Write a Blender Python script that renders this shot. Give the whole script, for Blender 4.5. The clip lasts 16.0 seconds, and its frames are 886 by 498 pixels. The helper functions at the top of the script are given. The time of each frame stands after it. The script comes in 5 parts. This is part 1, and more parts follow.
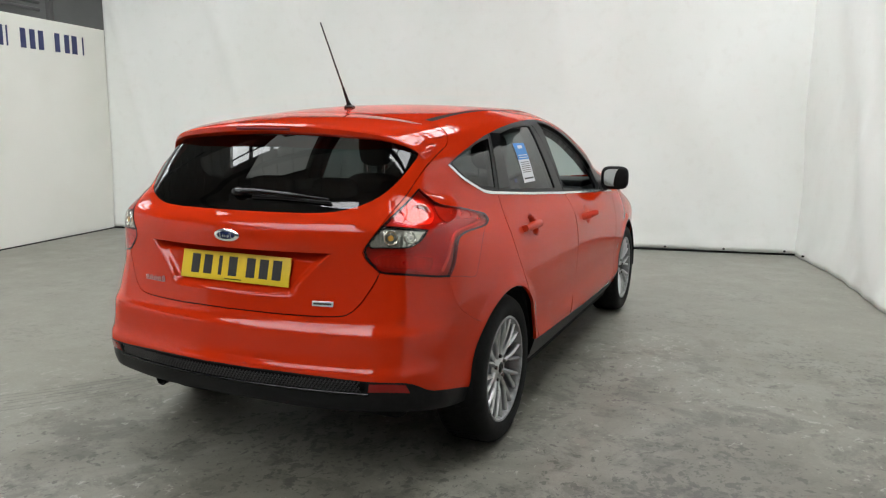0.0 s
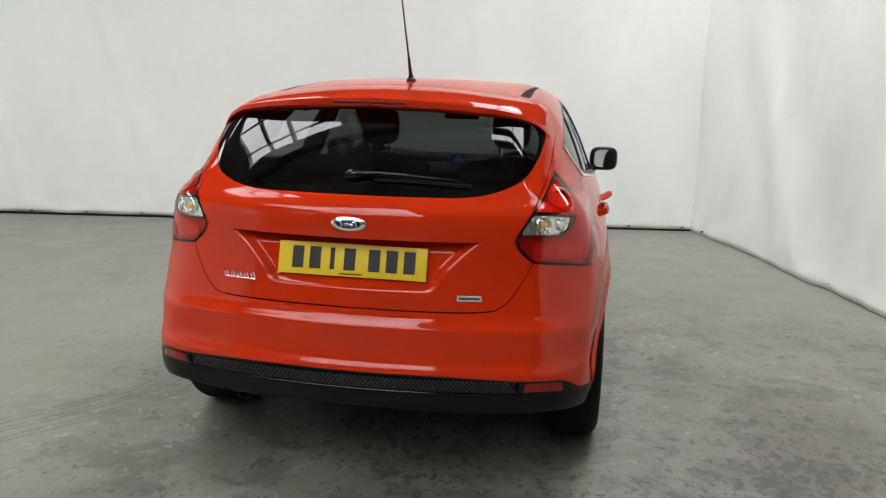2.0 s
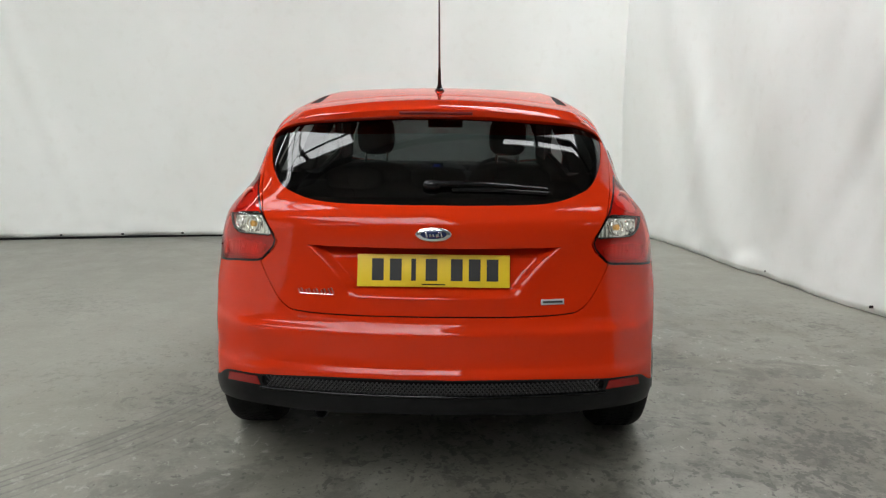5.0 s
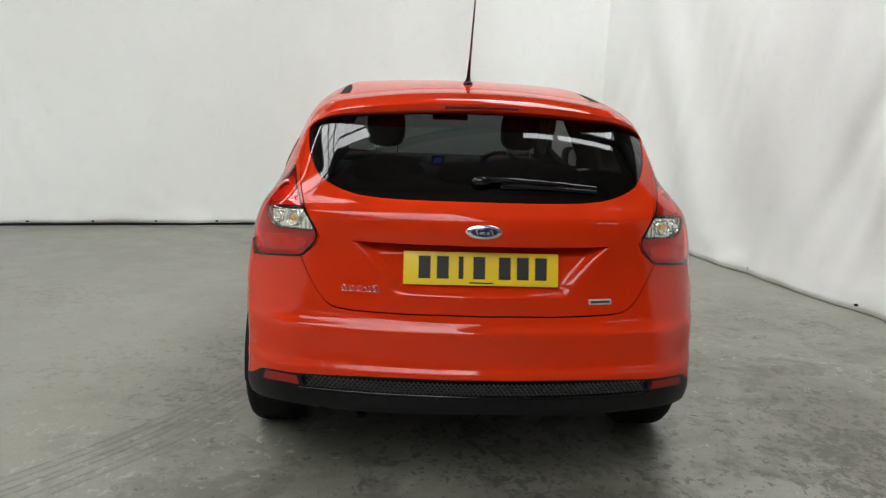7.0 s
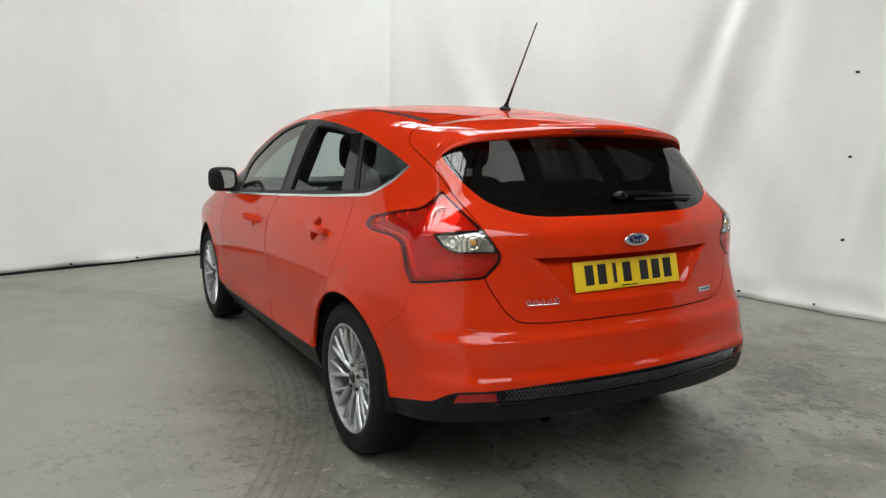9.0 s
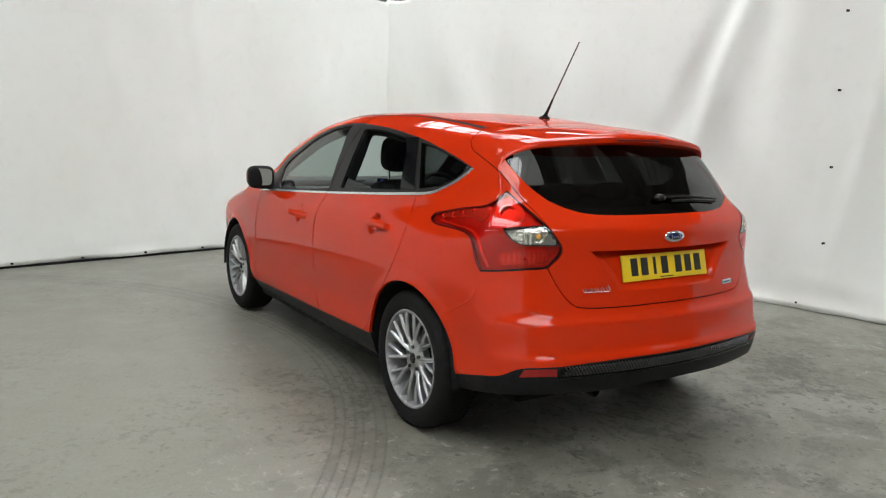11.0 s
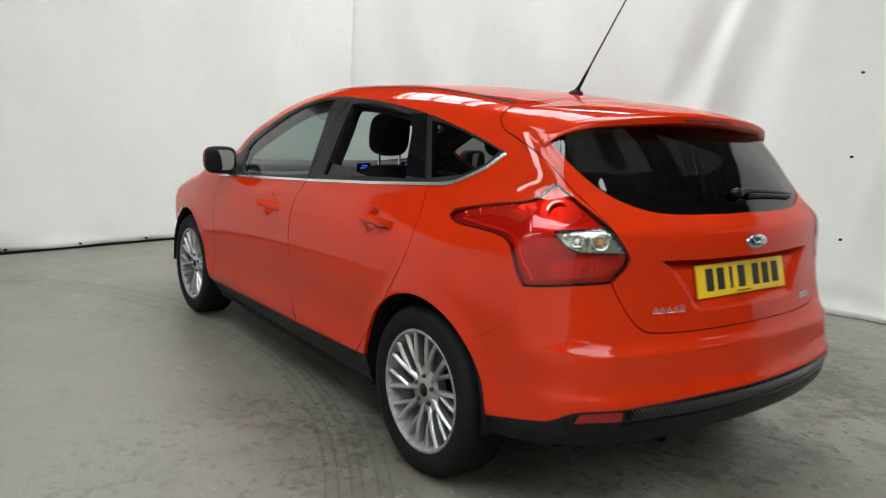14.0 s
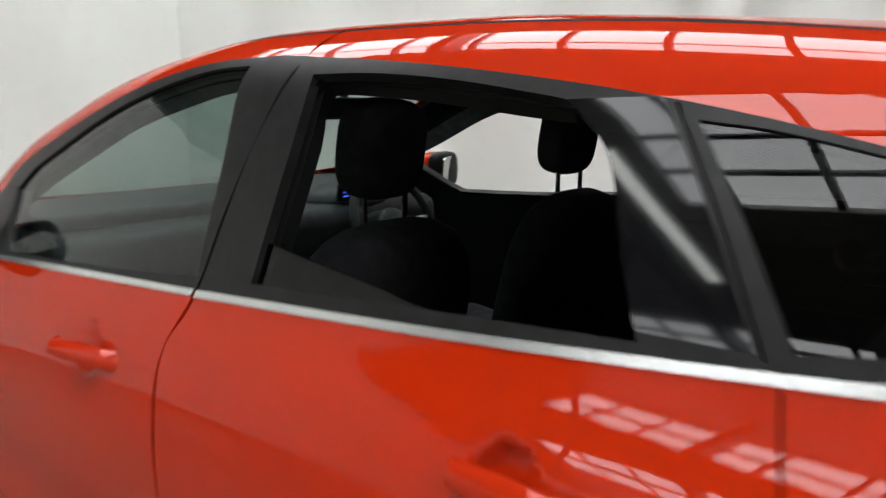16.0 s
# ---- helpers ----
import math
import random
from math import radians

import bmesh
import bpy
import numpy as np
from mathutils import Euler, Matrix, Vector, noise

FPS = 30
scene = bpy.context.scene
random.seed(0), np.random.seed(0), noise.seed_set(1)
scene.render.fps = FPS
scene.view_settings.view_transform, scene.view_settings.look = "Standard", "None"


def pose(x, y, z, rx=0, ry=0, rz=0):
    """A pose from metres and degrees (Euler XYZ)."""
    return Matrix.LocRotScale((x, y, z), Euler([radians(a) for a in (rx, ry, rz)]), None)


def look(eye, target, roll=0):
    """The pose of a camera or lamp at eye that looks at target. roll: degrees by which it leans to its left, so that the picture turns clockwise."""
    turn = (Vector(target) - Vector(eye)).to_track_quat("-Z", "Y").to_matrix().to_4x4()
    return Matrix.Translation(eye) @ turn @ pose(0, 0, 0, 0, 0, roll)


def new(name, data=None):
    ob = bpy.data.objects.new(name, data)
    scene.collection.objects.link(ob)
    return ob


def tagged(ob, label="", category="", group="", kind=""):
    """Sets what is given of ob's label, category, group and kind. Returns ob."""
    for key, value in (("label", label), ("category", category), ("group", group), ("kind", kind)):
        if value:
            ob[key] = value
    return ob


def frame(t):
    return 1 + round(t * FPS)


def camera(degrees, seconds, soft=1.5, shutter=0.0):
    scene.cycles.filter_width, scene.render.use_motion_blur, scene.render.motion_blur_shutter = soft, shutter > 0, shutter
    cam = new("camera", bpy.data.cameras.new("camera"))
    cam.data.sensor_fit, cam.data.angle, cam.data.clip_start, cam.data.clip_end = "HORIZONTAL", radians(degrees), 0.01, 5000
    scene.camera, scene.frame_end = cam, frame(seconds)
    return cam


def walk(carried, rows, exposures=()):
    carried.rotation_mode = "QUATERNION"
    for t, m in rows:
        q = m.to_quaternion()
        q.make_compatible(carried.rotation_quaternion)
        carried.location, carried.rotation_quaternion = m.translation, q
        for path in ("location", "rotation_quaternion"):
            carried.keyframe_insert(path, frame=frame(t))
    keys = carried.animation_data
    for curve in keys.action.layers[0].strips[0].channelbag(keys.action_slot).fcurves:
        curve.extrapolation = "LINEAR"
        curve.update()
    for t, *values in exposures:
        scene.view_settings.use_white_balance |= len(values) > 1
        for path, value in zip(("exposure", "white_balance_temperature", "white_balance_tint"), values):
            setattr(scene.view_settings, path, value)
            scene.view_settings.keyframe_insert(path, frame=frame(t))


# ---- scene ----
cam = camera(61.0, 16.0, soft=1.2, shutter=0.5)
PATH = [
    (0, (1.914, -2.992, 1.367), (1.103, -1.193, 1.044), 0.3),
    (0.5, (1.89, -2.992, 1.352), (1.082, -1.19, 1.033), 0.7),
    (1, (1.601, -3.016, 1.337), (0.865, -1.187, 1.002), 1.6),
    (1.5, (1.19, -3.056, 1.328), (0.586, -1.18, 0.987), 1.8),
    (2, (0.728, -3.121, 1.345), (0.394, -1.184, 0.972), 1.7),
    (2.5, (0.383, -3.165, 1.346), (0.242, -1.203, 0.988), 0.5),
    (3, (0.14, -3.212, 1.338), (0.113, -1.239, 1.015), 0.8),
    (3.5, (0.063, -3.232, 1.365), (0.065, -1.263, 1.017), 1.3),
    (4, (0.063, -3.233, 1.348), (0.042, -1.264, 0.998), 0.4),
    (6.5, (0.025, -3.195, 1.344), (0.015, -1.227, 0.989), 1.2),
    (7, (-0.264, -3.162, 1.353), (-0.157, -1.2, 0.98), 2.0),
    (7.5, (-0.605, -3.06, 1.337), (-0.28, -1.12, 0.974), 2.3),
    (8, (-1.171, -3.018, 1.332), (-0.577, -1.14, 0.985), 3.1),
    (8.5, (-1.572, -2.936, 1.338), (-0.781, -1.132, 0.992), 2.6),
    (9, (-1.987, -2.841, 1.355), (-1.031, -1.113, 1.041), 0.4),
    (9.5, (-2.281, -2.86, 1.344), (-1.228, -1.187, 1.039), 1.7),
    (10, (-2.46, -2.924, 1.362), (-1.421, -1.243, 1.055), 1.8),
    (12.5, (-2.549, -2.933, 1.359), (-1.474, -1.273, 1.062), 1.7),
    (13, (-2.534, -2.905, 1.36), (-1.453, -1.25, 1.056), 2.0),
    (13.5, (-2.501, -2.637, 1.337), (-1.409, -0.994, 1.01), 2.5),
    (14, (-2.381, -2.181, 1.317), (-1.216, -0.59, 0.977), 2.6),
    (14.5, (-2.181, -1.656, 1.386), (-1.002, -0.089, 0.994), 2.2),
    (15, (-1.98, -1.097, 1.327), (-0.71, 0.407, 0.972), 2.5),
    (15.5, (-1.738, -0.575, 1.335), (-0.418, 0.878, 0.95), 1.3),
    (16, (-1.484, -0.055, 1.334), (0.009, 1.216, 0.938), 0.5),
]
walk(cam, [(t, look(eye, target, roll)) for t, eye, target, roll in PATH], [(0, 0), (14, 0), (15, -.10), (16, -.10)])

# ---- world and light ----
world = bpy.data.worlds.new("world")
scene.world = world
world.use_nodes = True
wn = world.node_tree.nodes
sky = wn.new("ShaderNodeTexSky")
sky.sky_type, sky.sun_disc, sky.sun_elevation, sky.sun_rotation = "NISHITA", False, radians(40), radians(120)
wn["Background"].inputs["Strength"].default_value = 0.08
world.node_tree.links.new(sky.outputs[0], wn["Background"].inputs[0])
SKYLIGHT, TUBE = 8.2, 14.0


# ---- materials ----
def material(name, colour=(.5, .5, .5), rough=.5, metal=0.0, coat=0.0, spec=.5):
    m = bpy.data.materials.new(name)
    m.use_nodes = True
    b = m.node_tree.nodes["Principled BSDF"]
    b.inputs["Base Color"].default_value = (*colour, 1)
    b.inputs["Roughness"].default_value, b.inputs["Metallic"].default_value = rough, metal
    b.inputs["Coat Weight"].default_value, b.inputs["Coat Roughness"].default_value = coat, .02
    b.inputs["Specular IOR Level"].default_value = spec
    return m


from mathutils.geometry import delaunay_2d_cdt


class Nodes:
    """Short calls for a material's node tree."""

    def __init__(self, m):
        self.tree = m.node_tree
        self.shader = self.tree.nodes["Principled BSDF"]
        self.place = self.add("ShaderNodeTexCoord").outputs["Object"]

    def add(self, kind):
        return self.tree.nodes.new(kind)

    def link(self, a, b):
        self.tree.links.new(a, b)

    def noise(self, scale, detail=4.0, rough=.55, vector=None, distort=0.0):
        n = self.add("ShaderNodeTexNoise")
        n.inputs["Scale"].default_value, n.inputs["Detail"].default_value, n.inputs["Roughness"].default_value = scale, detail, rough
        n.inputs["Distortion"].default_value = distort
        self.link(self.place if vector is None else vector, n.inputs["Vector"])
        return n.outputs["Fac"]

    def stretch(self, x, y, z):
        n = self.add("ShaderNodeMapping")
        n.inputs["Scale"].default_value = (x, y, z)
        self.link(self.place, n.inputs["Vector"])
        return n.outputs[0]

    def ramp(self, value, stops):
        n = self.add("ShaderNodeValToRGB")
        els = n.color_ramp.elements
        while len(els) < len(stops):
            els.new(.5)
        for e, (at, c) in zip(els, stops):
            e.position, e.color = at, ((c, c, c, 1) if isinstance(c, (int, float)) else (*c, 1))
        self.link(value, n.inputs[0])
        return n.outputs["Color"]

    def math(self, op, a, b=0.0, clamp=False):
        n = self.add("ShaderNodeMath")
        n.operation, n.use_clamp = op, clamp
        for i, v in enumerate((a, b)):
            if isinstance(v, (int, float)):
                n.inputs[i].default_value = v
            else:
                self.link(v, n.inputs[i])
        return n.outputs[0]

    def mix(self, fac, a, b, blend="MIX"):
        n = self.add("ShaderNodeMix")
        n.data_type, n.blend_type = "RGBA", blend
        for i, v in ((0, fac), (6, a), (7, b)):
            if isinstance(v, (int, float)):
                n.inputs[i].default_value = v if i == 0 else (v, v, v, 1)
            elif isinstance(v, tuple):
                n.inputs[i].default_value = (*v, 1)
            else:
                self.link(v, n.inputs[i])
        return n.outputs[2]

    def bump(self, height, strength, distance):
        n = self.add("ShaderNodeBump")
        n.inputs["Strength"].default_value, n.inputs["Distance"].default_value = strength, distance
        self.link(height, n.inputs["Height"])
        self.link(n.outputs[0], self.shader.inputs["Normal"])


def paint_material():
    m = material("red_paint", (.48, .018, .003), .5, 0, .74, 0.0)
    n = Nodes(m)
    dust = n.ramp(n.noise(2.2, 5), [(.35, 0), (.75, 1)])
    n.link(n.mix(dust, (.52, .024, .003), (.48, .025, .0045)), n.shader.inputs["Base Color"])
    n.link(n.math("MULTIPLY", dust, .05), n.shader.inputs["Coat Roughness"])
    return m


def glass_material(name, tint, gloss=.05):
    m = bpy.data.materials.new(name)
    m.use_nodes = True
    t = m.node_tree
    t.nodes.clear()
    out, mix = t.nodes.new("ShaderNodeOutputMaterial"), t.nodes.new("ShaderNodeMixShader")
    clear, shine, edge = t.nodes.new("ShaderNodeBsdfTransparent"), t.nodes.new("ShaderNodeBsdfGlossy"), t.nodes.new("ShaderNodeLayerWeight")
    power, add = t.nodes.new("ShaderNodeMath"), t.nodes.new("ShaderNodeMath")
    clear.inputs[0].default_value, shine.inputs["Roughness"].default_value = (*tint, 1), .02
    power.operation, power.inputs[1].default_value = "POWER", 4.0
    add.operation, add.inputs[1].default_value, add.inputs[2].default_value = "MULTIPLY_ADD", .8, gloss
    edge.inputs[0].default_value = .5
    t.links.new(edge.outputs["Facing"], power.inputs[0])
    t.links.new(power.outputs[0], add.inputs[0])
    t.links.new(add.outputs[0], mix.inputs[0])
    t.links.new(clear.outputs[0], mix.inputs[1])
    t.links.new(shine.outputs[0], mix.inputs[2])
    t.links.new(mix.outputs[0], out.inputs[0])
    return m


def glow_material(name, colour, strength):
    m = material(name, colour, .6)
    b = m.node_tree.nodes["Principled BSDF"]
    b.inputs["Emission Color"].default_value, b.inputs["Emission Strength"].default_value = (*colour, 1), strength
    return m


TRACKS = ((-4.28, 1.63, 3.47, .035, .7), (-4.28, 1.63, 3.56, .03, .75), (-4.28, 1.63, 3.66, .035, .65), (1.6, -5.4, 4.3, .09, .2))


def floor_material():
    m = material("worn_concrete", (.22, .22, .2), .45)
    n = Nodes(m)
    broad, fine, grit = n.noise(.45, 6, .6), n.noise(3.2, 9, .68), n.noise(75, 3)
    base = n.ramp(broad, [(.3, (.178, .174, .142)), (.7, (.228, .225, .193))])
    base = n.mix(n.ramp(fine, [(.40, 0), (.75, .38)]), base, (.272, .268, .230))
    base = n.mix(n.ramp(n.noise(38, 6, .7), [(.36, .26), (.60, 0)]), base, (.135, .131, .112))
    base = n.mix(n.ramp(n.noise(11, 6, .6), [(.30, .20), (.48, 0)]), base, (.16, .156, .135))
    base = n.mix(n.ramp(grit, [(.35, .16), (.62, 0)]), base, (.10, .10, .088))
    sep = n.add("ShaderNodeSeparateXYZ")
    n.link(n.place, sep.inputs[0])
    x, y = sep.outputs[0], sep.outputs[1]
    # the well-used parking place: damp olive patches, oil specks, pale abrasions
    far = n.math("SQRT", n.math("ADD", n.math("POWER", n.math("MULTIPLY", n.math("SUBTRACT", x, .95), .46), 2.0), n.math("POWER", n.math("MULTIPLY", n.math("ADD", y, .7), .38), 2.0)))
    used = n.ramp(n.math("SUBTRACT", 1.45, far, True), [(.0, .10), (.65, 1)])
    crowd = n.math("MULTIPLY", n.math("SUBTRACT", n.noise(.9, 3), .5), .46)
    damp = n.ramp(n.noise(.9, 9, .70, distort=.8), [(.40, 0), (.58, 1)])
    base = n.mix(n.math("MULTIPLY", n.math("MULTIPLY", damp, used), .66), base, (.098, .092, .068))
    pool = n.ramp(n.noise(3.6, 9, .76, distort=.4), [(.50, 0), (.58, 1)])
    base = n.mix(n.math("MULTIPLY", n.math("MULTIPLY", pool, n.math("POWER", used, 1.3)), .58), base, (.062, .058, .046))
    for scale, edge, dark in ((19, .615, .85), (36, .63, .80), (9, .66, .55)):
        speck = n.ramp(n.math("ADD", n.noise(scale, 4, .62, n.stretch(.9, .75, 1), .3), crowd), [(edge, 0), (edge + .025, 1)])
        base = n.mix(n.math("MULTIPLY", n.math("MULTIPLY", speck, n.math("ADD", n.math("MULTIPLY", used, .75), .18)), dark), base, (.052, .049, .040))
    pale = n.ramp(n.math("SUBTRACT", n.noise(21, 6, .72, n.stretch(1.0, .7, 1), .5), crowd), [(.62, 0), (.66, 1)])
    base = n.mix(n.math("MULTIPLY", pale, n.math("ADD", n.math("MULTIPLY", used, .45), .12)), base, (.36, .352, .315))
    # tyre tracks: worn rings of rubber with a tread
    for cx, cy, r, w, k in TRACKS:
        d = n.math("SQRT", n.math("ADD", n.math("POWER", n.math("SUBTRACT", x, cx), 2.0), n.math("POWER", n.math("SUBTRACT", y, cy), 2.0)))
        off = n.math("ABSOLUTE", n.math("SUBTRACT", d, r))
        ring = n.ramp(n.math("DIVIDE", off, w, True), [(.0, .2), (.4, .3), (.65, 1), (.95, 0)])
        worn = n.math("MULTIPLY", ring, n.ramp(n.noise(14, 7, .75), [(.34, 0), (.54, 1)]))
        base = n.mix(n.math("MULTIPLY", worn, k), base, (.055, .053, .047))
    scuff = n.ramp(n.noise(1.0, 7, .75, n.stretch(7, 4.2, 1), .6), [(.69, 0), (.72, .5)])
    base = n.mix(scuff, base, (.40, .395, .37))
    n.link(base, n.shader.inputs["Base Color"])
    n.link(n.ramp(fine, [(.3, .34), (.7, .52)]), n.shader.inputs["Roughness"])
    n.bump(n.math("ADD", n.math("MULTIPLY", grit, .35), fine), .3, .004)
    return m


def cloth_material():
    m = material("white_sheet", (.80, .80, .775), .55)
    n = Nodes(m)
    stain = n.ramp(n.noise(.5, 5, .6), [(.35, (.815, .83, .805)), (.75, (.75, .765, .725))])
    n.link(n.mix(n.ramp(n.noise(9, 5), [(.55, 0), (.8, .25)]), stain, (.66, .65, .60)), n.shader.inputs["Base Color"])
    n.bump(n.math("ADD", n.noise(1.6, 3, .4, distort=.6), n.math("MULTIPLY", n.noise(160, 2), .04)), .16, .02)
    return m


def board_material():
    m = material("white_board", (.82, .82, .79), .45)
    n = Nodes(m)
    # the yellowish cast of the light on this wall is mixed into its white
    n.link(n.mix(n.ramp(n.noise(.8, 5), [(.4, 0), (.8, 1)]), (.84, .84, .785), (.77, .77, .705)), n.shader.inputs["Base Color"])
    n.bump(n.noise(14, 3), .06, .004)
    return m


def cladding_material():
    m = material("grey_cladding", (.42, .43, .42), .6)
    n = Nodes(m)
    n.link(n.mix(n.ramp(n.noise(.7, 6), [(.35, 0), (.75, 1)]), (.27, .275, .27), (.18, .18, .175)), n.shader.inputs["Base Color"])
    return m


def rubber_material(name, base, rough, spec=.5):
    m = material(name, base, rough, spec=spec)
    n = Nodes(m)
    n.link(n.mix(n.ramp(n.noise(30, 5), [(.4, 0), (.75, 1)]), base, tuple(v * 1.8 for v in base)), n.shader.inputs["Base Color"])
    n.bump(n.noise(400, 2), .15, .001)
    return m


def reflector_material(name, colour, rough, flutes, metal=.65):
    m = material(name, colour, rough, metal)
    n = Nodes(m)
    w = n.add("ShaderNodeTexWave")
    w.wave_type, w.bands_direction = "BANDS", "X"
    w.inputs["Scale"].default_value = 16
    n.link(n.stretch(1.3, .25, .05), w.inputs["Vector"])
    n.bump(n.math("ADD", n.math("MULTIPLY", w.outputs["Fac"], flutes), n.noise(10, 2)), .5, .016)
    return m


def rim_material():
    m = material("silver_alloy", (.50, .51, .52), .30, .90)
    n = Nodes(m)
    n.link(n.mix(n.ramp(n.noise(26, 5), [(.5, 0), (.8, .6)]), (.52, .53, .54), (.36, .355, .345)), n.shader.inputs["Base Color"])
    return m


PAINT = paint_material()
BLACK = material("gloss_black", (.005, .005, .006), .06, 0, 0, .30)
TRIM = rubber_material("black_plastic", (.006, .006, .0065), .42, .18)
FRAME = rubber_material("door_frame_vinyl", (.011, .011, .011), .40, .22)
TYRE = rubber_material("tyre_rubber", (.006, .006, .006), .75, .16)
MESH = rubber_material("mesh_plastic", (.020, .020, .021), .28, .5)
DARK = material("black_lining", (.012, .012, .0125), .85, spec=.12)
FABRIC = rubber_material("charcoal_fabric", (.022, .022, .024), .95, .1)
DASH = rubber_material("dash_plastic", (.020, .020, .021), .5, .3)
CHROME = material("bright_chrome", (.88, .88, .87), .10, 1.0)
STRIP = material("brushed_chrome", (.88, .88, .87), .26, 1.0)
BRAKE = material("brake_red", (.14, .007, .006), .35, 0, 0, .2)
ALLOY = rim_material()
BARREL = rubber_material("satin_barrel", (.20, .20, .205), .5, .5)
SILVER = material("satin_silver", (.72, .72, .71), .35, .6)
STEEL = material("brake_steel", (.10, .095, .09), .4, .9)
GLASS = glass_material("clear_green_glass", (.52, .61, .59))
GLASS_DARK = glass_material("privacy_glass", (.14, .15, .15), .032)
GLASS_TAIL = glass_material("dark_tailgate_glass", (.115, .12, .12), .055)
MIRROR = material("mirror_glass", (.50, .51, .52), .03, 1.0)
LENS = glass_material("red_lens", (.90, .17, .11), .06)
LENS_CLEAR = glass_material("clear_lens", (.92, .92, .88), .06)
REFLECT_RED = reflector_material("red_reflector", (.90, .72, .62), .22, .10)
LAMP_BACK = reflector_material("red_housing", (.50, .16, .13), .45, .02)
LAMP_EYE_RED = reflector_material("red_bowl", (.85, .42, .34), .30, .03)
LAMP_FOG_RED = reflector_material("fog_block", (.80, .46, .36), .25, .10)
MAROON = material("maroon_border", (.085, .006, .006), .15, 0, .3, .3)
REFLECT = reflector_material("chrome_reflector", (.88, .88, .85), .20, .09, 1.0)
REFLEX = material("reflex_red", (.24, .012, .010), .25, 0, .2, .3)
AMBER = material("amber_bulb", (.75, .38, .08), .3)
YELLOW = material("plate_yellow", (.72, .50, .012), .45)
INK = material("black_ink", (.012, .012, .012), .5)
NAVY = material("navy_letters", (.035, .045, .14), .5)
BLUE = material("sticker_blue", (.045, .22, .55), .5)
PAPER = material("sticker_paper", (.60, .62, .64), .6)
ENAMEL = material("blue_enamel", (.010, .018, .07), .15, 0, .6)
SCREEN = glow_material("blue_display", (.06, .13, 1.0), .9)
FLOOR, SHEET, BOARD, CLAD = floor_material(), cloth_material(), board_material(), cladding_material()
LINING = rubber_material("grey_lining", (.11, .11, .112), .85, .1)
ROOFING = material("pale_roof_sheet", (.46, .46, .45), .6)
STRUT = material("painted_steel", (.16, .16, .16), .5)
PANE = glow_material("daylight_pane", (.965, .985, 1.0), SKYLIGHT)
TUBE_GLOW = glow_material("fluorescent_tube", (.97, 1.0, .96), TUBE)
WHITE_METAL = material("white_enamel", (.75, .75, .73), .4)


# ---- mesh helpers ----
def link_mesh(name, verts, faces, mat, parent=None, label="", normals=None, smooth=True):
    me = bpy.data.meshes.new(name)
    me.from_pydata([tuple(float(c) for c in v) for v in verts], [], [tuple(int(i) for i in f) for f in faces])
    me.materials.append(mat)
    if smooth:
        me.polygons.foreach_set("use_smooth", [True] * len(me.polygons))
    me.update()
    if normals is not None:
        me.normals_split_custom_set_from_vertices([tuple(float(c) for c in v) for v in normals])
    ob = new(name, me)
    ob.parent = parent
    if label:
        tagged(ob, label)
    return ob


def part(name, bm, mat, parent=None, label="", smooth=None):
    me = bpy.data.meshes.new(name)
    bmesh.ops.recalc_face_normals(bm, faces=bm.faces)
    bm.to_mesh(me)
    bm.free()
    me.materials.append(mat)
    if smooth is not None:
        me.polygons.foreach_set("use_smooth", [True] * len(me.polygons))
        me.set_sharp_from_angle(angle=radians(smooth))
    ob = new(name, me)
    ob.parent = parent
    if label:
        tagged(ob, label)
    return ob


def box(bm, size, at=Matrix(), bevel=0.0, segments=2):
    made = bmesh.ops.create_cube(bm, size=1, matrix=at @ Matrix.Diagonal((*size, 1)))
    if bevel:
        es = list({e for v in made["verts"] for e in v.link_edges})
        bmesh.ops.bevel(bm, geom=es, offset=bevel, segments=segments, affect="EDGES", profile=.6)
    return bm


def boxed(size, at=Matrix(), bevel=0.0, segments=2):
    return box(bmesh.new(), size, at, bevel, segments)


def rod(bm, a, b, r, r2=None, n=10):
    a, b = Vector(a), Vector(b)
    m = Matrix.Translation((a + b) / 2) @ (b - a).to_track_quat("Z", "Y").to_matrix().to_4x4()
    bmesh.ops.create_cone(bm, cap_ends=True, segments=n, radius1=r, radius2=r if r2 is None else r2, depth=(b - a).length, matrix=m)
    return bm


def lathe(profile, n=64, at=Matrix()):
    """A closed ring of (radius, x) points turned about the x axis."""
    bm = bmesh.new()
    rings = [[bm.verts.new(at @ Vector((x, r * math.cos(2 * math.pi * i / n), r * math.sin(2 * math.pi * i / n)))) for r, x in profile] for i in range(n)]
    k = len(profile)
    for i in range(n):
        for j in range(k - 1):
            bm.faces.new((rings[i][j], rings[i][j + 1], rings[(i + 1) % n][j + 1], rings[(i + 1) % n][j]))
    return bm


def ellipsoid(bm, size, at=Matrix(), u=20, v=12, power=1.0):
    made = bmesh.ops.create_uvsphere(bm, u_segments=u, v_segments=v, radius=1)
    for w in made["verts"]:
        c = [math.copysign(abs(a) ** power, a) for a in w.co]
        w.co = at @ Vector([a * s for a, s in zip(c, size)])
    return bm

# ---- the hall: a curtained bay in a workshop; BAY is its back corner, u along the back, v into the room ----
BAY = pose(2.1, 5.95, 0, 0, 0, 11)


def bay(u, v, z):
    return BAY @ Vector((u, v, z))


def slab(name, size, centre, mat, label="", turn=BAY, bevel=0.0):
    ob = part(name, boxed(size, turn @ Matrix.Translation(centre), bevel), mat)
    return tagged(ob, label, kind="structure")


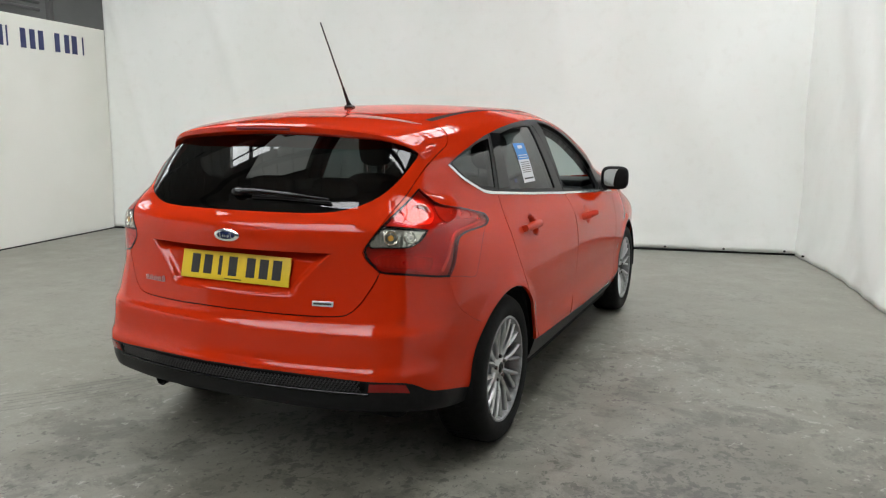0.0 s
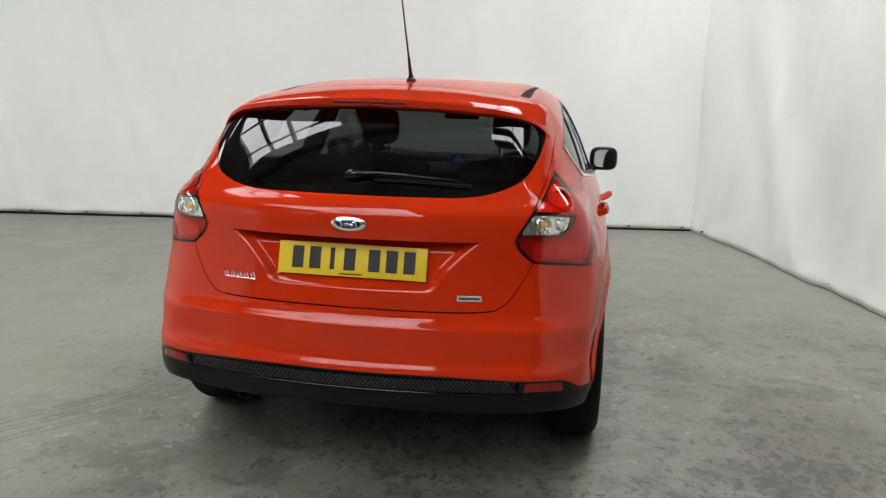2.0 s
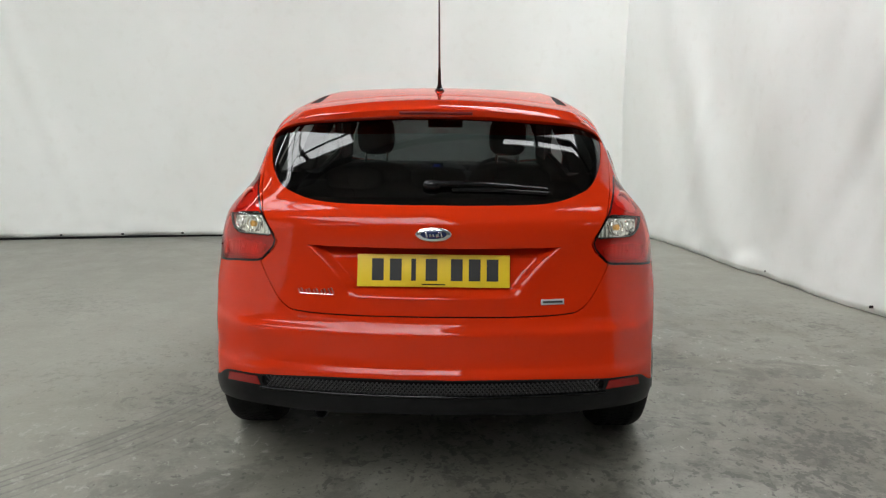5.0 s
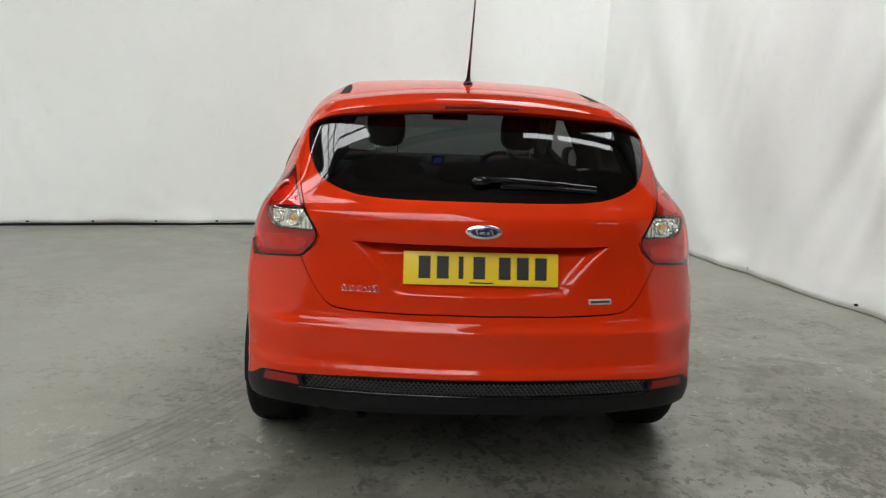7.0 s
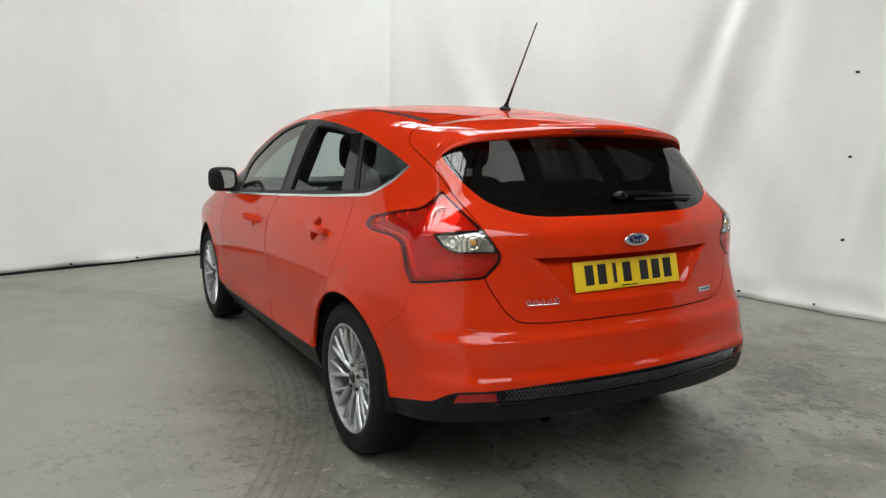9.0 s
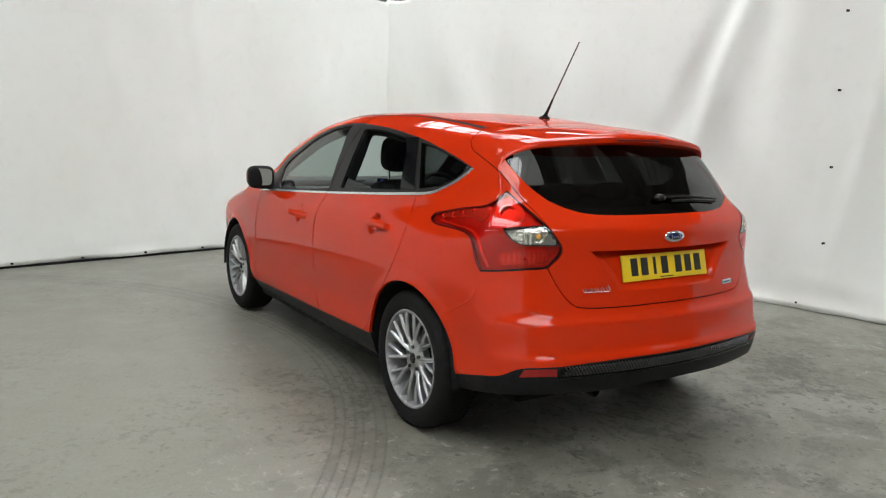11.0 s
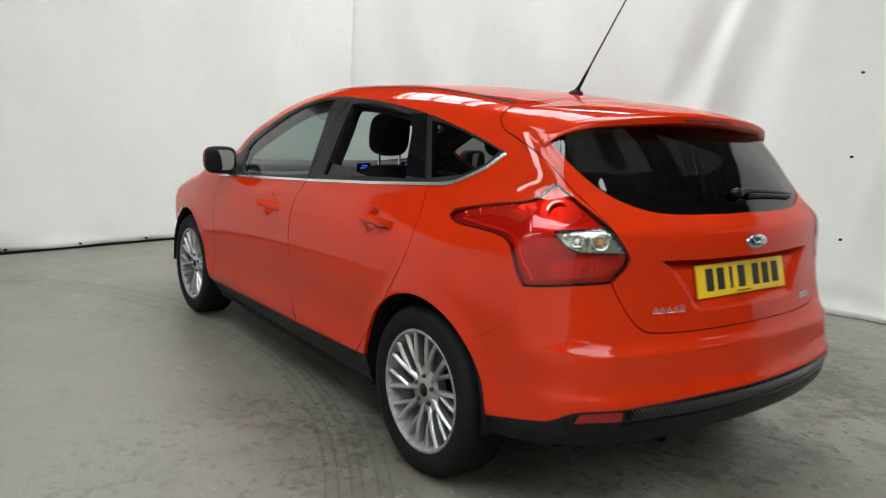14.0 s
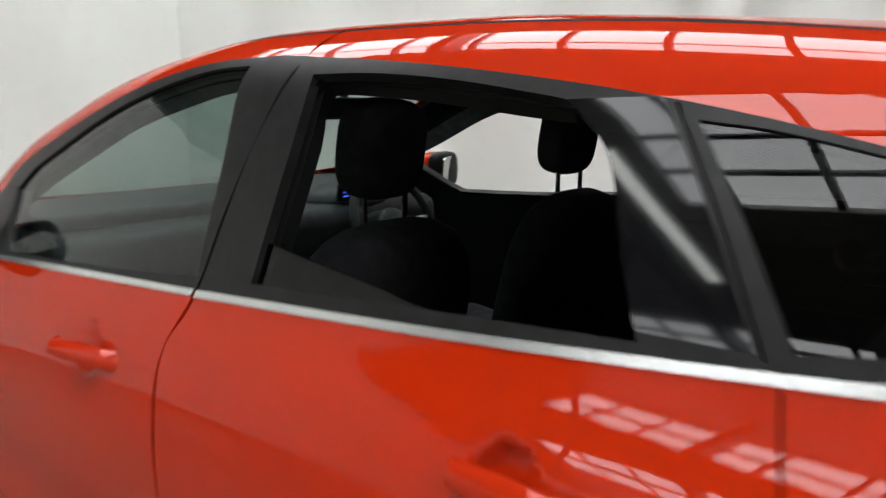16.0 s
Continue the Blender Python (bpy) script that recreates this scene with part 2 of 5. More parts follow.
slab("floor", (34, 34, .2), (-3, -7, -.1), FLOOR, "grey worn concrete floor with stains and tyre marks", Matrix.Translation((3, 3, 0)))


def curtain(name, start, end, top, seed, label, swell=.05, bow=0.0, low=.006, pleats=()):
    """A hung sheet with soft upright folds and slanting pulls, just clear of the floor."""
    a, b = Vector(start), Vector(end)
    along = (b - a).normalized()
    out = Vector((along.y, -along.x))
    length = (b - a).length
    nu, nz = int(length / .04), 64
    verts, faces = [], []
    for i in range(nu + 1):
        s = length * i / nu
        for j in range(nz + 1):
            h = j / nz
            z = low + (top - low) * h
            slant = s + .35 * z * noise.noise((s * .4, 0, seed))
            fold = 1.25 * noise.noise((slant * .55 + seed, z * .12, seed)) + .55 * noise.noise((slant * 1.5 + z * .8, z * .25, seed + 7)) + .10 * noise.noise((slant * 4.2 - z * 1.3, z * .5, seed + 3)) + .025 * noise.noise((s * 8 + z * 3, z * 2.2, seed + 5))
            hang = .35 + .65 * math.sin(math.pi * min(1, h * 1.15 + .05))
            d = sum(.75 * deep * math.exp(-((s - at - lean * (z - 1.5)) / wide) ** 2) * (.25 + .75 * min(1, max(0, z - fade))) for at, lean, wide, deep, fade in pleats)
            d += swell * fold * hang + .05 * (1 - h) ** 4 - bow * min(1, s / 1.6) ** 2 * (3 - 2 * min(1, s / 1.6))
            d += .035 * max(0, 1 - z / .35) * noise.noise((s * 3.6, z * 5, seed + 4))
            p = a + along * s + out * d
            sag = .035 * (1 - math.cos(2 * math.pi * s / .62)) / 2 * h ** 14
            verts.append(bay(p.x, p.y, z - sag))
    for i in range(nu):
        for j in range(nz):
            k = i * (nz + 1) + j
            faces.append((k, k + nz + 1, k + nz + 2, k + 1))
    ob = link_mesh(name, verts, faces, SHEET)
    m = ob.modifiers.new("thickness", "SOLIDIFY")
    m.thickness = .004
    tagged(ob, label, "curtain", kind="structure")
    return ob


wall_back = curtain("wall_back", (-8.45, 0), (.06, 0), 3.02, 1.3, "white sheet curtain hung along the back of the bay", .06, 0.0, .024, [(.45, -.23, .07, .03, .2), (.75, -.20, .16, -.02, .2), (1.94, -.31, .10, .02, .5), (2.25, -.28, .22, -.016, .4), (3.4, -.2, .14, .012, .6), (5.1, -.22, .15, .012, .4), (5.4, -.2, .25, -.014, .4), (5.95, -.13, .10, .010, .3), (7.4, -.1, .14, .010, .6)])
wall_right = curtain("wall_right", (0, .05), (0, -9.5), 3.02, 8.1, "white sheet curtain with soft folds along the side of the bay", .11, .14, pleats=[(.9, .1, .12, .025, .3), (1.25, .12, .14, -.02, .3), (1.75, .15, .12, .022, .2), (2.3, .16, .18, -.02, .3), (2.9, .2, .18, .02, .5), (3.5, .3, .22, -.025, .5), (4.12, .48, .13, -.045, .6), (4.42, .30, .10, .05, .4), (4.72, .25, .16, -.04, .5), (5.1, .05, .22, .03, 0), (5.49, .0, .03, .012, 0), (5.8, .16, .08, .04, .1), (6.1, .14, .14, -.035, .2), (6.6, .1, .16, .04, .2), (7.6, 0, .2, .04, .2)])


def clips(parent, places, turn):
    """Small dark ties that hold the sheets' hems and seams."""
    for p in places:
        bm = boxed((.026, .012, .016), turn @ Matrix.Translation(p), .004)
        rod(bm, turn @ (Vector(p) + Vector((0, -.012, 0))), turn @ (Vector(p) + Vector((0, .012, 0))), .010, n=8)
        part("tie", bm, TRIM, parent)


clips(wall_back, [(-8.2 + .62 * i, -.10, .05) for i in range(14)], BAY)
clips(wall_right, [(-.62 * i - .4, -.02 + .14 * min(1, i), .05) for i in range(14)], BAY @ pose(0, 0, 0, 0, 0, 90) @ Matrix.Diagonal((1, -1, 1, 1)))
for z in (.57, 1.18, 1.78, 2.38, 2.90):
    clips(wall_right, [(-5.53, .10, z)], BAY @ pose(0, 0, 0, 0, 0, 90) @ Matrix.Diagonal((1, -1, 1, 1)))

slab("baseboard", (8.5, .03, .022), (-4.2, -.045, .011), TRIM, "thin black strip under the back sheet")
slab("trim", (8.6, .06, .06), (-4.2, .06, 3.05), STRUT, "dark steel rail above the back sheet")
slab("trim", (.06, 9.6, .06), (.26, -4.7, 3.05), STRUT, "dark steel rail above the side sheet")

# the white board with its painted line of figures
board = slab("wall_left", (.05, 9.4, 2.55), (-8.48, -4.7, 1.285), BOARD, "white painted board wall with dark blue figures")
# no real skirting: a black strip draws the shade in the board's floor gap
slab("baseboard", (.02, 9.4, .012), (-8.445, -4.7, .006), TRIM, "dark gap under the board wall")
for v, w in ((-.42, .022), (-.57, .09), (-.70, .08), (-.86, .08), (-1.12, .08), (-1.25, .08), (-1.39, .08), (-1.62, .022), (-1.72, .09), (-1.88, .08), (-2.2, .09), (-2.34, .022)):
    part("painted_bar", boxed((.004, w, .215), BAY @ Matrix.Translation((-8.4515, v, 2.315)), .001, 1), NAVY, board)

# the hall round the bay
slab("wall_1", (34, .2, 6.5), (-3, 4.2, 3.25), CLAD, "grey clad hall wall behind the sheets")
slab("wall_2", (.2, 34, 6.5), (-14.0, -7, 3.25), CLAD, "grey clad hall wall beyond the board")
slab("wall_3", (34, .2, 6.5), (-3, -19, 3.25), CLAD, "grey clad hall wall behind the camera")
slab("wall_4", (.2, 34, 6.5), (7.5, -7, 3.25), CLAD, "grey clad hall wall beyond the side sheet")


def pipes():
    for z in (2.80, 2.89):
        bm = rod(bmesh.new(), bay(-9.2, -8, z), bay(-9.2, -.25, z), .022)
        tagged(part("pipe", bm, STRUT), "dark steel pipe run behind the board wall", "pipe", "pipes behind the board")
    for v in (-1.15, .12, -4.4):
        tagged(part("steel_post", boxed((.07, .07, 5.6), BAY @ Matrix.Translation((-9.35, v, 2.8)), .01), STRUT), "dark steel post behind the board wall", "post", "posts behind the board")


pipes()

# ceiling with glazed strips: solid runs between them
# strip two is added to light the right; three widened to brighten the tail
STRIPS = ((-6.6, 2.8, -6.05, -2.3), (-1.0, 2.2, -6.8, 1.6), (-6.5, 5.2, -14.9, -8.3), (-13.0, 1.6, -3.4, 1.6))
HIGH = 5.6
bm = bmesh.new()


def roof_run(u0, u1, v0, v1):
    box(bm, (u1 - u0, v1 - v0, .12), BAY @ Matrix.Translation(((u0 + u1) / 2, (v0 + v1) / 2, HIGH + .06)))
    for i in range(int((u1 - u0) / .5)):
        box(bm, (.06, v1 - v0, .05), BAY @ Matrix.Translation((u0 + .25 + .5 * i, (v0 + v1) / 2, HIGH - .02)))


for run in ((-14.0, -13.8, -8.3, 4.2), (-13.8, -12.2, -8.3, -3.4), (-13.8, -12.2, 1.6, 4.2), (-12.2, -8.0, -8.3, 4.2), (-8.0, -5.2, -8.3, -6.05), (-8.0, -5.2, -2.3, 4.2), (-5.2, -2.1, -8.3, 4.2),
            (-2.1, .1, -8.3, -6.8), (-2.1, .1, 1.6, 4.2), (.1, 7.5, -8.3, 4.2), (-14.0, -9.1, -19, -8.3), (-3.9, 7.5, -19, -8.3), (-9.1, -3.9, -19, -14.9)):
    roof_run(*run)
tagged(part("ceiling", bm, ROOFING), "grey ribbed metal hall roof between rooflights", kind="structure")
for n, (u, w, v0, v1) in enumerate(STRIPS):
    mid, long = (v0 + v1) / 2, v1 - v0
    light = tagged(part("window_%d" % (n + 1), boxed((w + .12, long + .1, .02), BAY @ Matrix.Translation((u, mid, HIGH + .16))), PANE), "long glazed rooflight with dark bars", kind="structure")
    for i in range(int(long / .98) + 1):
        part("glazing_bar", boxed((w, .07, .08), BAY @ Matrix.Translation((u, v0 + .3 + i * .98, HIGH + .10))), STRUT, light)
    for i in range(1, int(w / .76)):
        part("glazing_bar", boxed((.09, long, .07), BAY @ Matrix.Translation((u - w / 2 + i * .76, mid, HIGH + .11))), STRUT, light)
for v in (-1.5, -6.5, -11.5, -16.5):
    tagged(part("roof_beam", boxed((21.4, .18, .34), BAY @ Matrix.Translation((-3.25, v, HIGH - .2)), .01), STRUT), "dark steel roof beam across the hall", "beam", "roof beams")


def strip_light(u, v, turn, long=1.8):
    ob = tagged(new("strip_light"), "lit fluorescent strip light hung under the roof", "lamp", "strip lights")
    ob.matrix_basis = BAY @ pose(u, v, 4.36, 0, 0, turn)
    part("casing", boxed((.16, long + .06, .05), Matrix.Translation((0, 0, .055)), .008), WHITE_METAL, ob)
    part("diffuser", boxed((.12, long, .05), Matrix.Translation((0, 0, .008)), .015), TUBE_GLOW, ob, "glowing diffuser")
    for d in (-.7, .7):
        part("wire", rod(bmesh.new(), (0, d, .07), (0, d, 1.26), .005, n=6), STRUT, ob)


for u, v, turn in ((-11.6, -13.6, 90), (-9.7, -13.6, 90), (2.2, -13.6, 90), (1.2, -2.6, 0)):
    strip_light(u, v, turn)
strip_light(-7.2, -2.75, 90, 2.7)


# ---- the skin of the car ----

def cubic(pts):
    """A monotone cubic through (a, b) points."""
    a, b = np.array(pts, float).T
    h, d = np.diff(a), np.diff(b) / np.diff(a)
    m = np.zeros_like(a)
    m[0], m[-1] = d[0], d[-1]
    for i in range(1, len(a) - 1):
        if d[i - 1] * d[i] > 0:
            w1, w2 = 2 * h[i] + h[i - 1], h[i] + 2 * h[i - 1]
            m[i] = (w1 + w2) / (w1 / d[i - 1] + w2 / d[i])

    def f(v):
        v = np.clip(v, a[0], a[-1])
        i = np.clip(np.searchsorted(a, v) - 1, 0, len(a) - 2)
        t = (v - a[i]) / h[i]
        return ((1 + 2 * t) * (1 - t) ** 2 * b[i] + t * (1 - t) ** 2 * h[i] * m[i] + t * t * (3 - 2 * t) * b[i + 1] + t * t * (t - 1) * h[i] * m[i + 1])
    return f

def curve(pts, blur=.010):
    """The cubic through the points, with its bends rounded off over a few blurs."""
    f, lo, hi, h = cubic(pts), pts[0][0], pts[-1][0], .002
    k = np.arange(-40, 41) * h
    w = np.exp(-.5 * (k / blur) ** 2)
    w /= w.sum()
    g = np.arange(lo - 4 * h, hi + 5 * h, h)
    at = g[:, None] + k
    past = np.where(at < lo, at - lo, np.where(at > hi, at - hi, 0))
    ends = (f(lo + h) - f(lo)) / h, (f(hi) - f(hi - h)) / h
    b = ((f(at) + past * np.where(at < lo, ends[0], ends[1])) * w).sum(1)

    def q(v):
        t = (np.clip(v, lo, hi) - g[0]) / h
        i = np.clip(np.floor(t).astype(int), 1, len(g) - 3)
        t = t - i
        p, m, n, o = b[i - 1], b[i], b[i + 1], b[i + 2]
        return m + .5 * t * (n - p + t * (2 * p - 5 * m + 4 * n - o + t * (3 * (m - n) + o - p)))
    return q

def step(v, a, b):
    t = np.clip((v - a) / (b - a), 0, 1)
    return t * t * (3 - 2 * t)

TAIL = curve([(.18, -.60), (.26, -.715), (.34, -.785), (.42, -.810), (.455, -.818), (.475, -.8175), (.505, -.804), (.54, -.7985), (.58, -.7960), (.612, -.7945), (.624, -.790), (.632, -.783), (.642, -.7765), (.665, -.7685), (.70, -.7635), (.74, -.7585), (.80, -.753), (.88, -.7485), (.95, -.7475), (.99, -.740), (1.015, -.724), (1.04, -.700), (1.10, -.655), (1.20, -.578), (1.30, -.49), (1.36, -.43), (1.42, -.36)], .005)
TAIL_BOW = curve([(.2, .20), (.6, .22), (.8, .27), (.95, .29), (1.1, .30), (1.4, .34)], .04)
FLANK = curve([(.18, .78), (.24, .845), (.30, .873), (.36, .890), (.44, .884), (.52, .890), (.58, .899), (.70, .903), (.80, .895), (.88, .878), (.95, .852), (1.01, .820), (1.10, .785), (1.20, .742), (1.30, .690), (1.36, .652), (1.42, .590), (1.48, .50)], .022)
ROOF = curve([(-.7, 1.33), (-.4, 1.378), (-.2, 1.408), (0, 1.434), (.17, 1.451), (.4, 1.468), (.7, 1.48), (1.0, 1.482), (1.3, 1.477), (1.5, 1.466), (1.68, 1.428), (1.9, 1.33), (2.1, 1.235), (2.3, 1.13), (2.5, 1.02), (2.62, .968), (2.8, .925), (3.0, .875), (3.2, .81), (3.4, .72), (3.52, .64)], .03)
NOSE = curve([(.18, 3.30), (.26, 3.44), (.40, 3.50), (.55, 3.525), (.68, 3.50), (.80, 3.42), (1.0, 3.2)], .02)
CORNER = curve([(.2, .14), (.6, .16), (.8, .19), (.9, .175), (1.0, .150), (1.1, .115), (1.2, .10), (1.3, .095), (1.45, .08)], .04)
HIP = curve([(.18, .10), (.44, .108), (.55, .130), (.63, .145), (.70, .150), (.775, .132), (.83, .085), (.88, .025), (.94, -.03), (1.0, -.068), (1.05, -.05), (1.12, 0), (1.3, 0)], .02)
WHEELS = (0.0, 2.648)

def flank(y, z):
    up = step(z, .70, 1.0)
    w = FLANK(z) - (.012 + .032 * up) * np.maximum(0, .9 - y) ** 2 - (.062 + .045 * up) * np.maximum(0, y - 2.0) ** 2
    w = w - HIP(z) * np.maximum(0, .15 - y) ** 2 - .18 * np.maximum(0, .02 - y) ** 2 * step(z, .98, 1.12) - .075 * np.maximum(0, y - 1.2) ** 2 * step(z, .97, 1.1)
    for yc in WHEELS:
        r = np.hypot(y - yc, z - .325)
        w = w + .010 * (1 - step(r, .36, .43)) * step(z, .30, .42)
    for yc, zc in ((.392, .908), (1.345, .861)):
        w = w - .030 * (1 - step(np.hypot((y - yc) / .050, (z - zc) / .053), .5, 1.0))
    return w

def tail(x, z):
    return TAIL(z) + TAIL_BOW(z) * x * x

def soft(u, v, r):
    return np.where((u > -r) & (v > -r), np.hypot(np.maximum(u + r, 0), np.maximum(v + r, 0)) - r, np.maximum(u, v))

def inside(x, y, z):
    """Under nought within the car's skin."""
    x = np.abs(x)
    m = soft(x - flank(y, z), tail(x, z) - y, CORNER(z))
    m = soft(m, y - NOSE(z) + .30 * x * x, .22)
    return soft(m, z - ROOF(y) + (.15 - .07 * step(y, -.1, .7) + .10 * step(y, 1.15, 1.6) * (1 - step(y, 1.65, 2.1))) * x * x, .05)


# ---- the car: one smooth skin, cut into panels along their seams ----
# y = 0 at the rear axle, x to the right, the tail at y = -0.82
def meet(a, b):
    """The skin between points a (outside) and b (inside)."""
    a, b = np.array(a, float), np.array(b, float)
    for _ in range(40):
        m = (a + b) / 2
        out = (inside(m[..., 0], m[..., 1], m[..., 2]) > 0)[..., None]
        a, b = np.where(out, m, a), np.where(out, b, m)
    return (a + b) / 2


def on_tail(x, z):
    return meet([(x, -1.3, z)], [(x, .0, z)])[0]


def on_top(x, y):
    return meet([(x, y, 1.8)], [(x, y, .55)])[0]


def on_side(y, z):
    return meet([(1.3, y, z)], [(.3, y, z)])[0]


def flat(pts, k):
    """Skin points seen along the slanting way that shows side, end and top at once."""
    p = np.atleast_2d(np.array(pts, float))
    y = p[:, 1] * k
    return np.stack([p[:, 0] + y, p[:, 2] - .3 * (p[:, 0] - y)], 1)


def unflat(qp, k):
    q, p = qp[:, 0], qp[:, 1]
    s = np.linspace(1.35, -.25, 161)
    P = np.stack([np.broadcast_to(s, (len(q), 161)), k * (q[:, None] - s), p[:, None] + .3 * (2 * s - q[:, None])], 2)
    i = np.clip(np.argmax(inside(P[..., 0], P[..., 1], P[..., 2]) < 0, axis=1), 1, 160)
    r = np.arange(len(q))
    out = meet(P[r, i - 1], P[r, i])
    out[np.abs(out[:, 0]) < .005, 0] = 0
    return out


def normals_of(p):
    e = 8e-4
    g = np.stack([inside(*(p + d).T) - inside(*(p - d).T) for d in np.eye(3) * e], 1)
    g[p[:, 0] == 0, 0] = 0
    return g / np.maximum(np.linalg.norm(g, axis=1, keepdims=True), 1e-9)


def bend(pts, gap=.016):
    """A smooth line through the points, with even steps."""
    p = np.array(pts, float)
    if len(p) > 2:
        q = np.vstack([2 * p[0] - p[1], p, 2 * p[-1] - p[-2]])
        out = []
        for a, b, c, d in zip(q, q[1:], q[2:], q[3:]):
            n = max(1, int(np.linalg.norm(c - b) / gap))
            for t in np.arange(n) / n:
                out.append(.5 * (2 * b + (c - a) * t + (2 * a - 5 * b + 4 * c - d) * t * t + (3 * b - a - 3 * c + d) * t ** 3))
        return np.vstack(out + [p[-1]])
    n = max(1, int(np.linalg.norm(p[1] - p[0]) / gap))
    return p[0] + (p[1] - p[0]) * np.linspace(0, 1, n + 1)[:, None]


def outline(k, *runs):
    """Smooth runs end to end, corners between them, as a flat polygon."""
    return np.vstack([flat(bend(r), k)[:-1] for r in runs])


def seam(k, pts, half=.0024):
    """A narrow flat strip along a line."""
    f = flat(bend(pts), k)
    d = np.gradient(f, axis=0)
    d /= np.linalg.norm(d, axis=1, keepdims=True)
    side = np.stack([-d[:, 1], d[:, 0]], 1) * half
    return np.vstack([f + side, (f - side)[::-1]])


def holds(poly, at):
    """Which of the points lie in the polygon."""
    odd = np.zeros(len(at), bool)
    for (ax, ay), (bx, by) in zip(poly, np.roll(poly, -1, 0)):
        if ay != by:
            odd ^= ((ay > at[:, 1]) != (by > at[:, 1])) & (at[:, 0] < (bx - ax) * (at[:, 1] - ay) / (by - ay) + ax)
    return odd


def cut(k, regions, grid, extra=()):
    """Cut the skin along all outlines. The first region is the whole; each triangle goes to the last listed one that holds it."""
    pts, faces = [], []
    for name, poly in regions:
        faces.append(list(range(len(pts), len(pts) + len(poly))))
        pts += [tuple(v) for v in poly]
    fixed = np.array(pts)
    lo, hi = fixed.min(0), fixed.max(0)
    qs, ps = np.meshgrid(np.arange(lo[0], hi[0], grid), np.arange(lo[1], hi[1], grid))
    qs = qs + (np.arange(qs.shape[0]) % 2)[:, None] * grid / 2
    loose = np.stack([qs.ravel(), ps.ravel()], 1)
    for lo, hi, fine in extra:
        u, v = np.meshgrid(np.arange(lo[0], hi[0], fine), np.arange(lo[1], hi[1], fine))
        u = u + (np.arange(u.shape[0]) % 2)[:, None] * fine / 2
        loose = loose[~((loose > lo) & (loose < hi)).all(1)]
        loose = np.vstack([loose, np.stack([u.ravel(), v.ravel()], 1)])
    keep = np.ones(len(loose), bool)
    for i in range(0, len(fixed), 200):
        keep &= (np.abs(loose[:, None] - fixed[None, i:i + 200]).max(2) > .0045).all(1)
    loose = loose[keep]
    lines = [(f[i], f[(i + 1) % len(f)]) for f in faces for i in range(len(f))]
    out = delaunay_2d_cdt([Vector(v) for v in pts] + [Vector(v) for v in loose], lines, [], 0, 1e-5)
    flat_v, tris = np.array([tuple(v) for v in out[0]]), np.array([tuple(f) for f in out[2]])
    mid = flat_v[tris].mean(1)
    home = np.full(len(tris), -1)
    for n, (name, poly) in enumerate(regions):
        home[holds(poly, mid) & ((home >= 0) | (n == 0))] = n
    groups = {}
    for n in range(len(regions)):
        groups.setdefault(regions[n][0], []).extend([tuple(t) for t in tris[home == n]])
    used = sorted({i for ts in groups.values() for t in ts for i in t})
    P = np.zeros((len(flat_v), 3))
    P[used] = unflat(flat_v[used], k)
    N = np.zeros_like(P)
    N[used] = normals_of(P[used])
    return P, N, groups


def panel(pieces, off=0.0, rim=.014, both=True, left=False, back=False):
    """Vertices, faces and normals of skin pieces (P, N, triangles), pushed out by off, with turned-in rims; both: with the left half too."""
    V, F, M = [], [], []
    for P, N, tris in pieces:
        for side in ((1, -1) if both else ((-1,) if left else (1,))):
            used = sorted({i for t in tris for i in t})
            if side < 0 and both:
                weld = {i: at[i] for i in used if P[i][0] == 0}
                used = [i for i in used if i not in weld]
            else:
                weld = {}
            at = {i: len(V) + n for n, i in enumerate(used)}
            at.update(weld)
            flip = np.array((side, 1, 1))
            V += list((P[used] + N[used] * off) * flip)
            M += list(N[used] * flip * (-1 if back else 1))
            count, uses = {}, {}
            for t in tris:
                a, b, c = P[t[0]], P[t[1]], P[t[2]]
                if np.linalg.norm(np.cross(b - a, c - a)) < 4e-7:
                    continue
                good = np.dot(np.cross(b - a, c - a), N[t[0]] + N[t[1]] + N[t[2]]) > 0
                f = [at[i] for i in t]
                F.append(f if good == ((side > 0) != back) else f[::-1])
                t = list(t) if good else list(t)[::-1]
                for i, j in zip(t, t[1:] + t[:1]):
                    count[(i, j)] = 1
                    uses[frozenset((i, j))] = uses.get(frozenset((i, j)), 0) + 1
            if rim:
                for i, j in count:
                    if uses[frozenset((i, j))] > 1 or (both and P[i][0] == 0 and P[j][0] == 0):
                        continue
                    a, b = P[i] + N[i] * off, P[j] + N[j] * off
                    n = np.cross(b - a, N[i])
                    n = n / max(np.linalg.norm(n), 1e-9)
                    k = len(V)
                    V += [a * flip, b * flip, (b - N[j] * rim) * flip, (a - N[i] * rim) * flip]
                    M += [n * flip] * 4
                    F.append([k, k + 3, k + 2, k + 1] if side > 0 else [k, k + 1, k + 2, k + 3])
    return V, F, M


def put_panel(name, pieces, mat, parent, label="", **how):
    V, F, M = panel(pieces, **how)
    return link_mesh(name, V, F, mat, parent, label, M)


def arch(yc, r, a0, a1, n=44):
    return [on_side(yc + r * math.cos(a), .325 + r * math.sin(a)) for a in np.radians(np.linspace(a0, a1, n))]


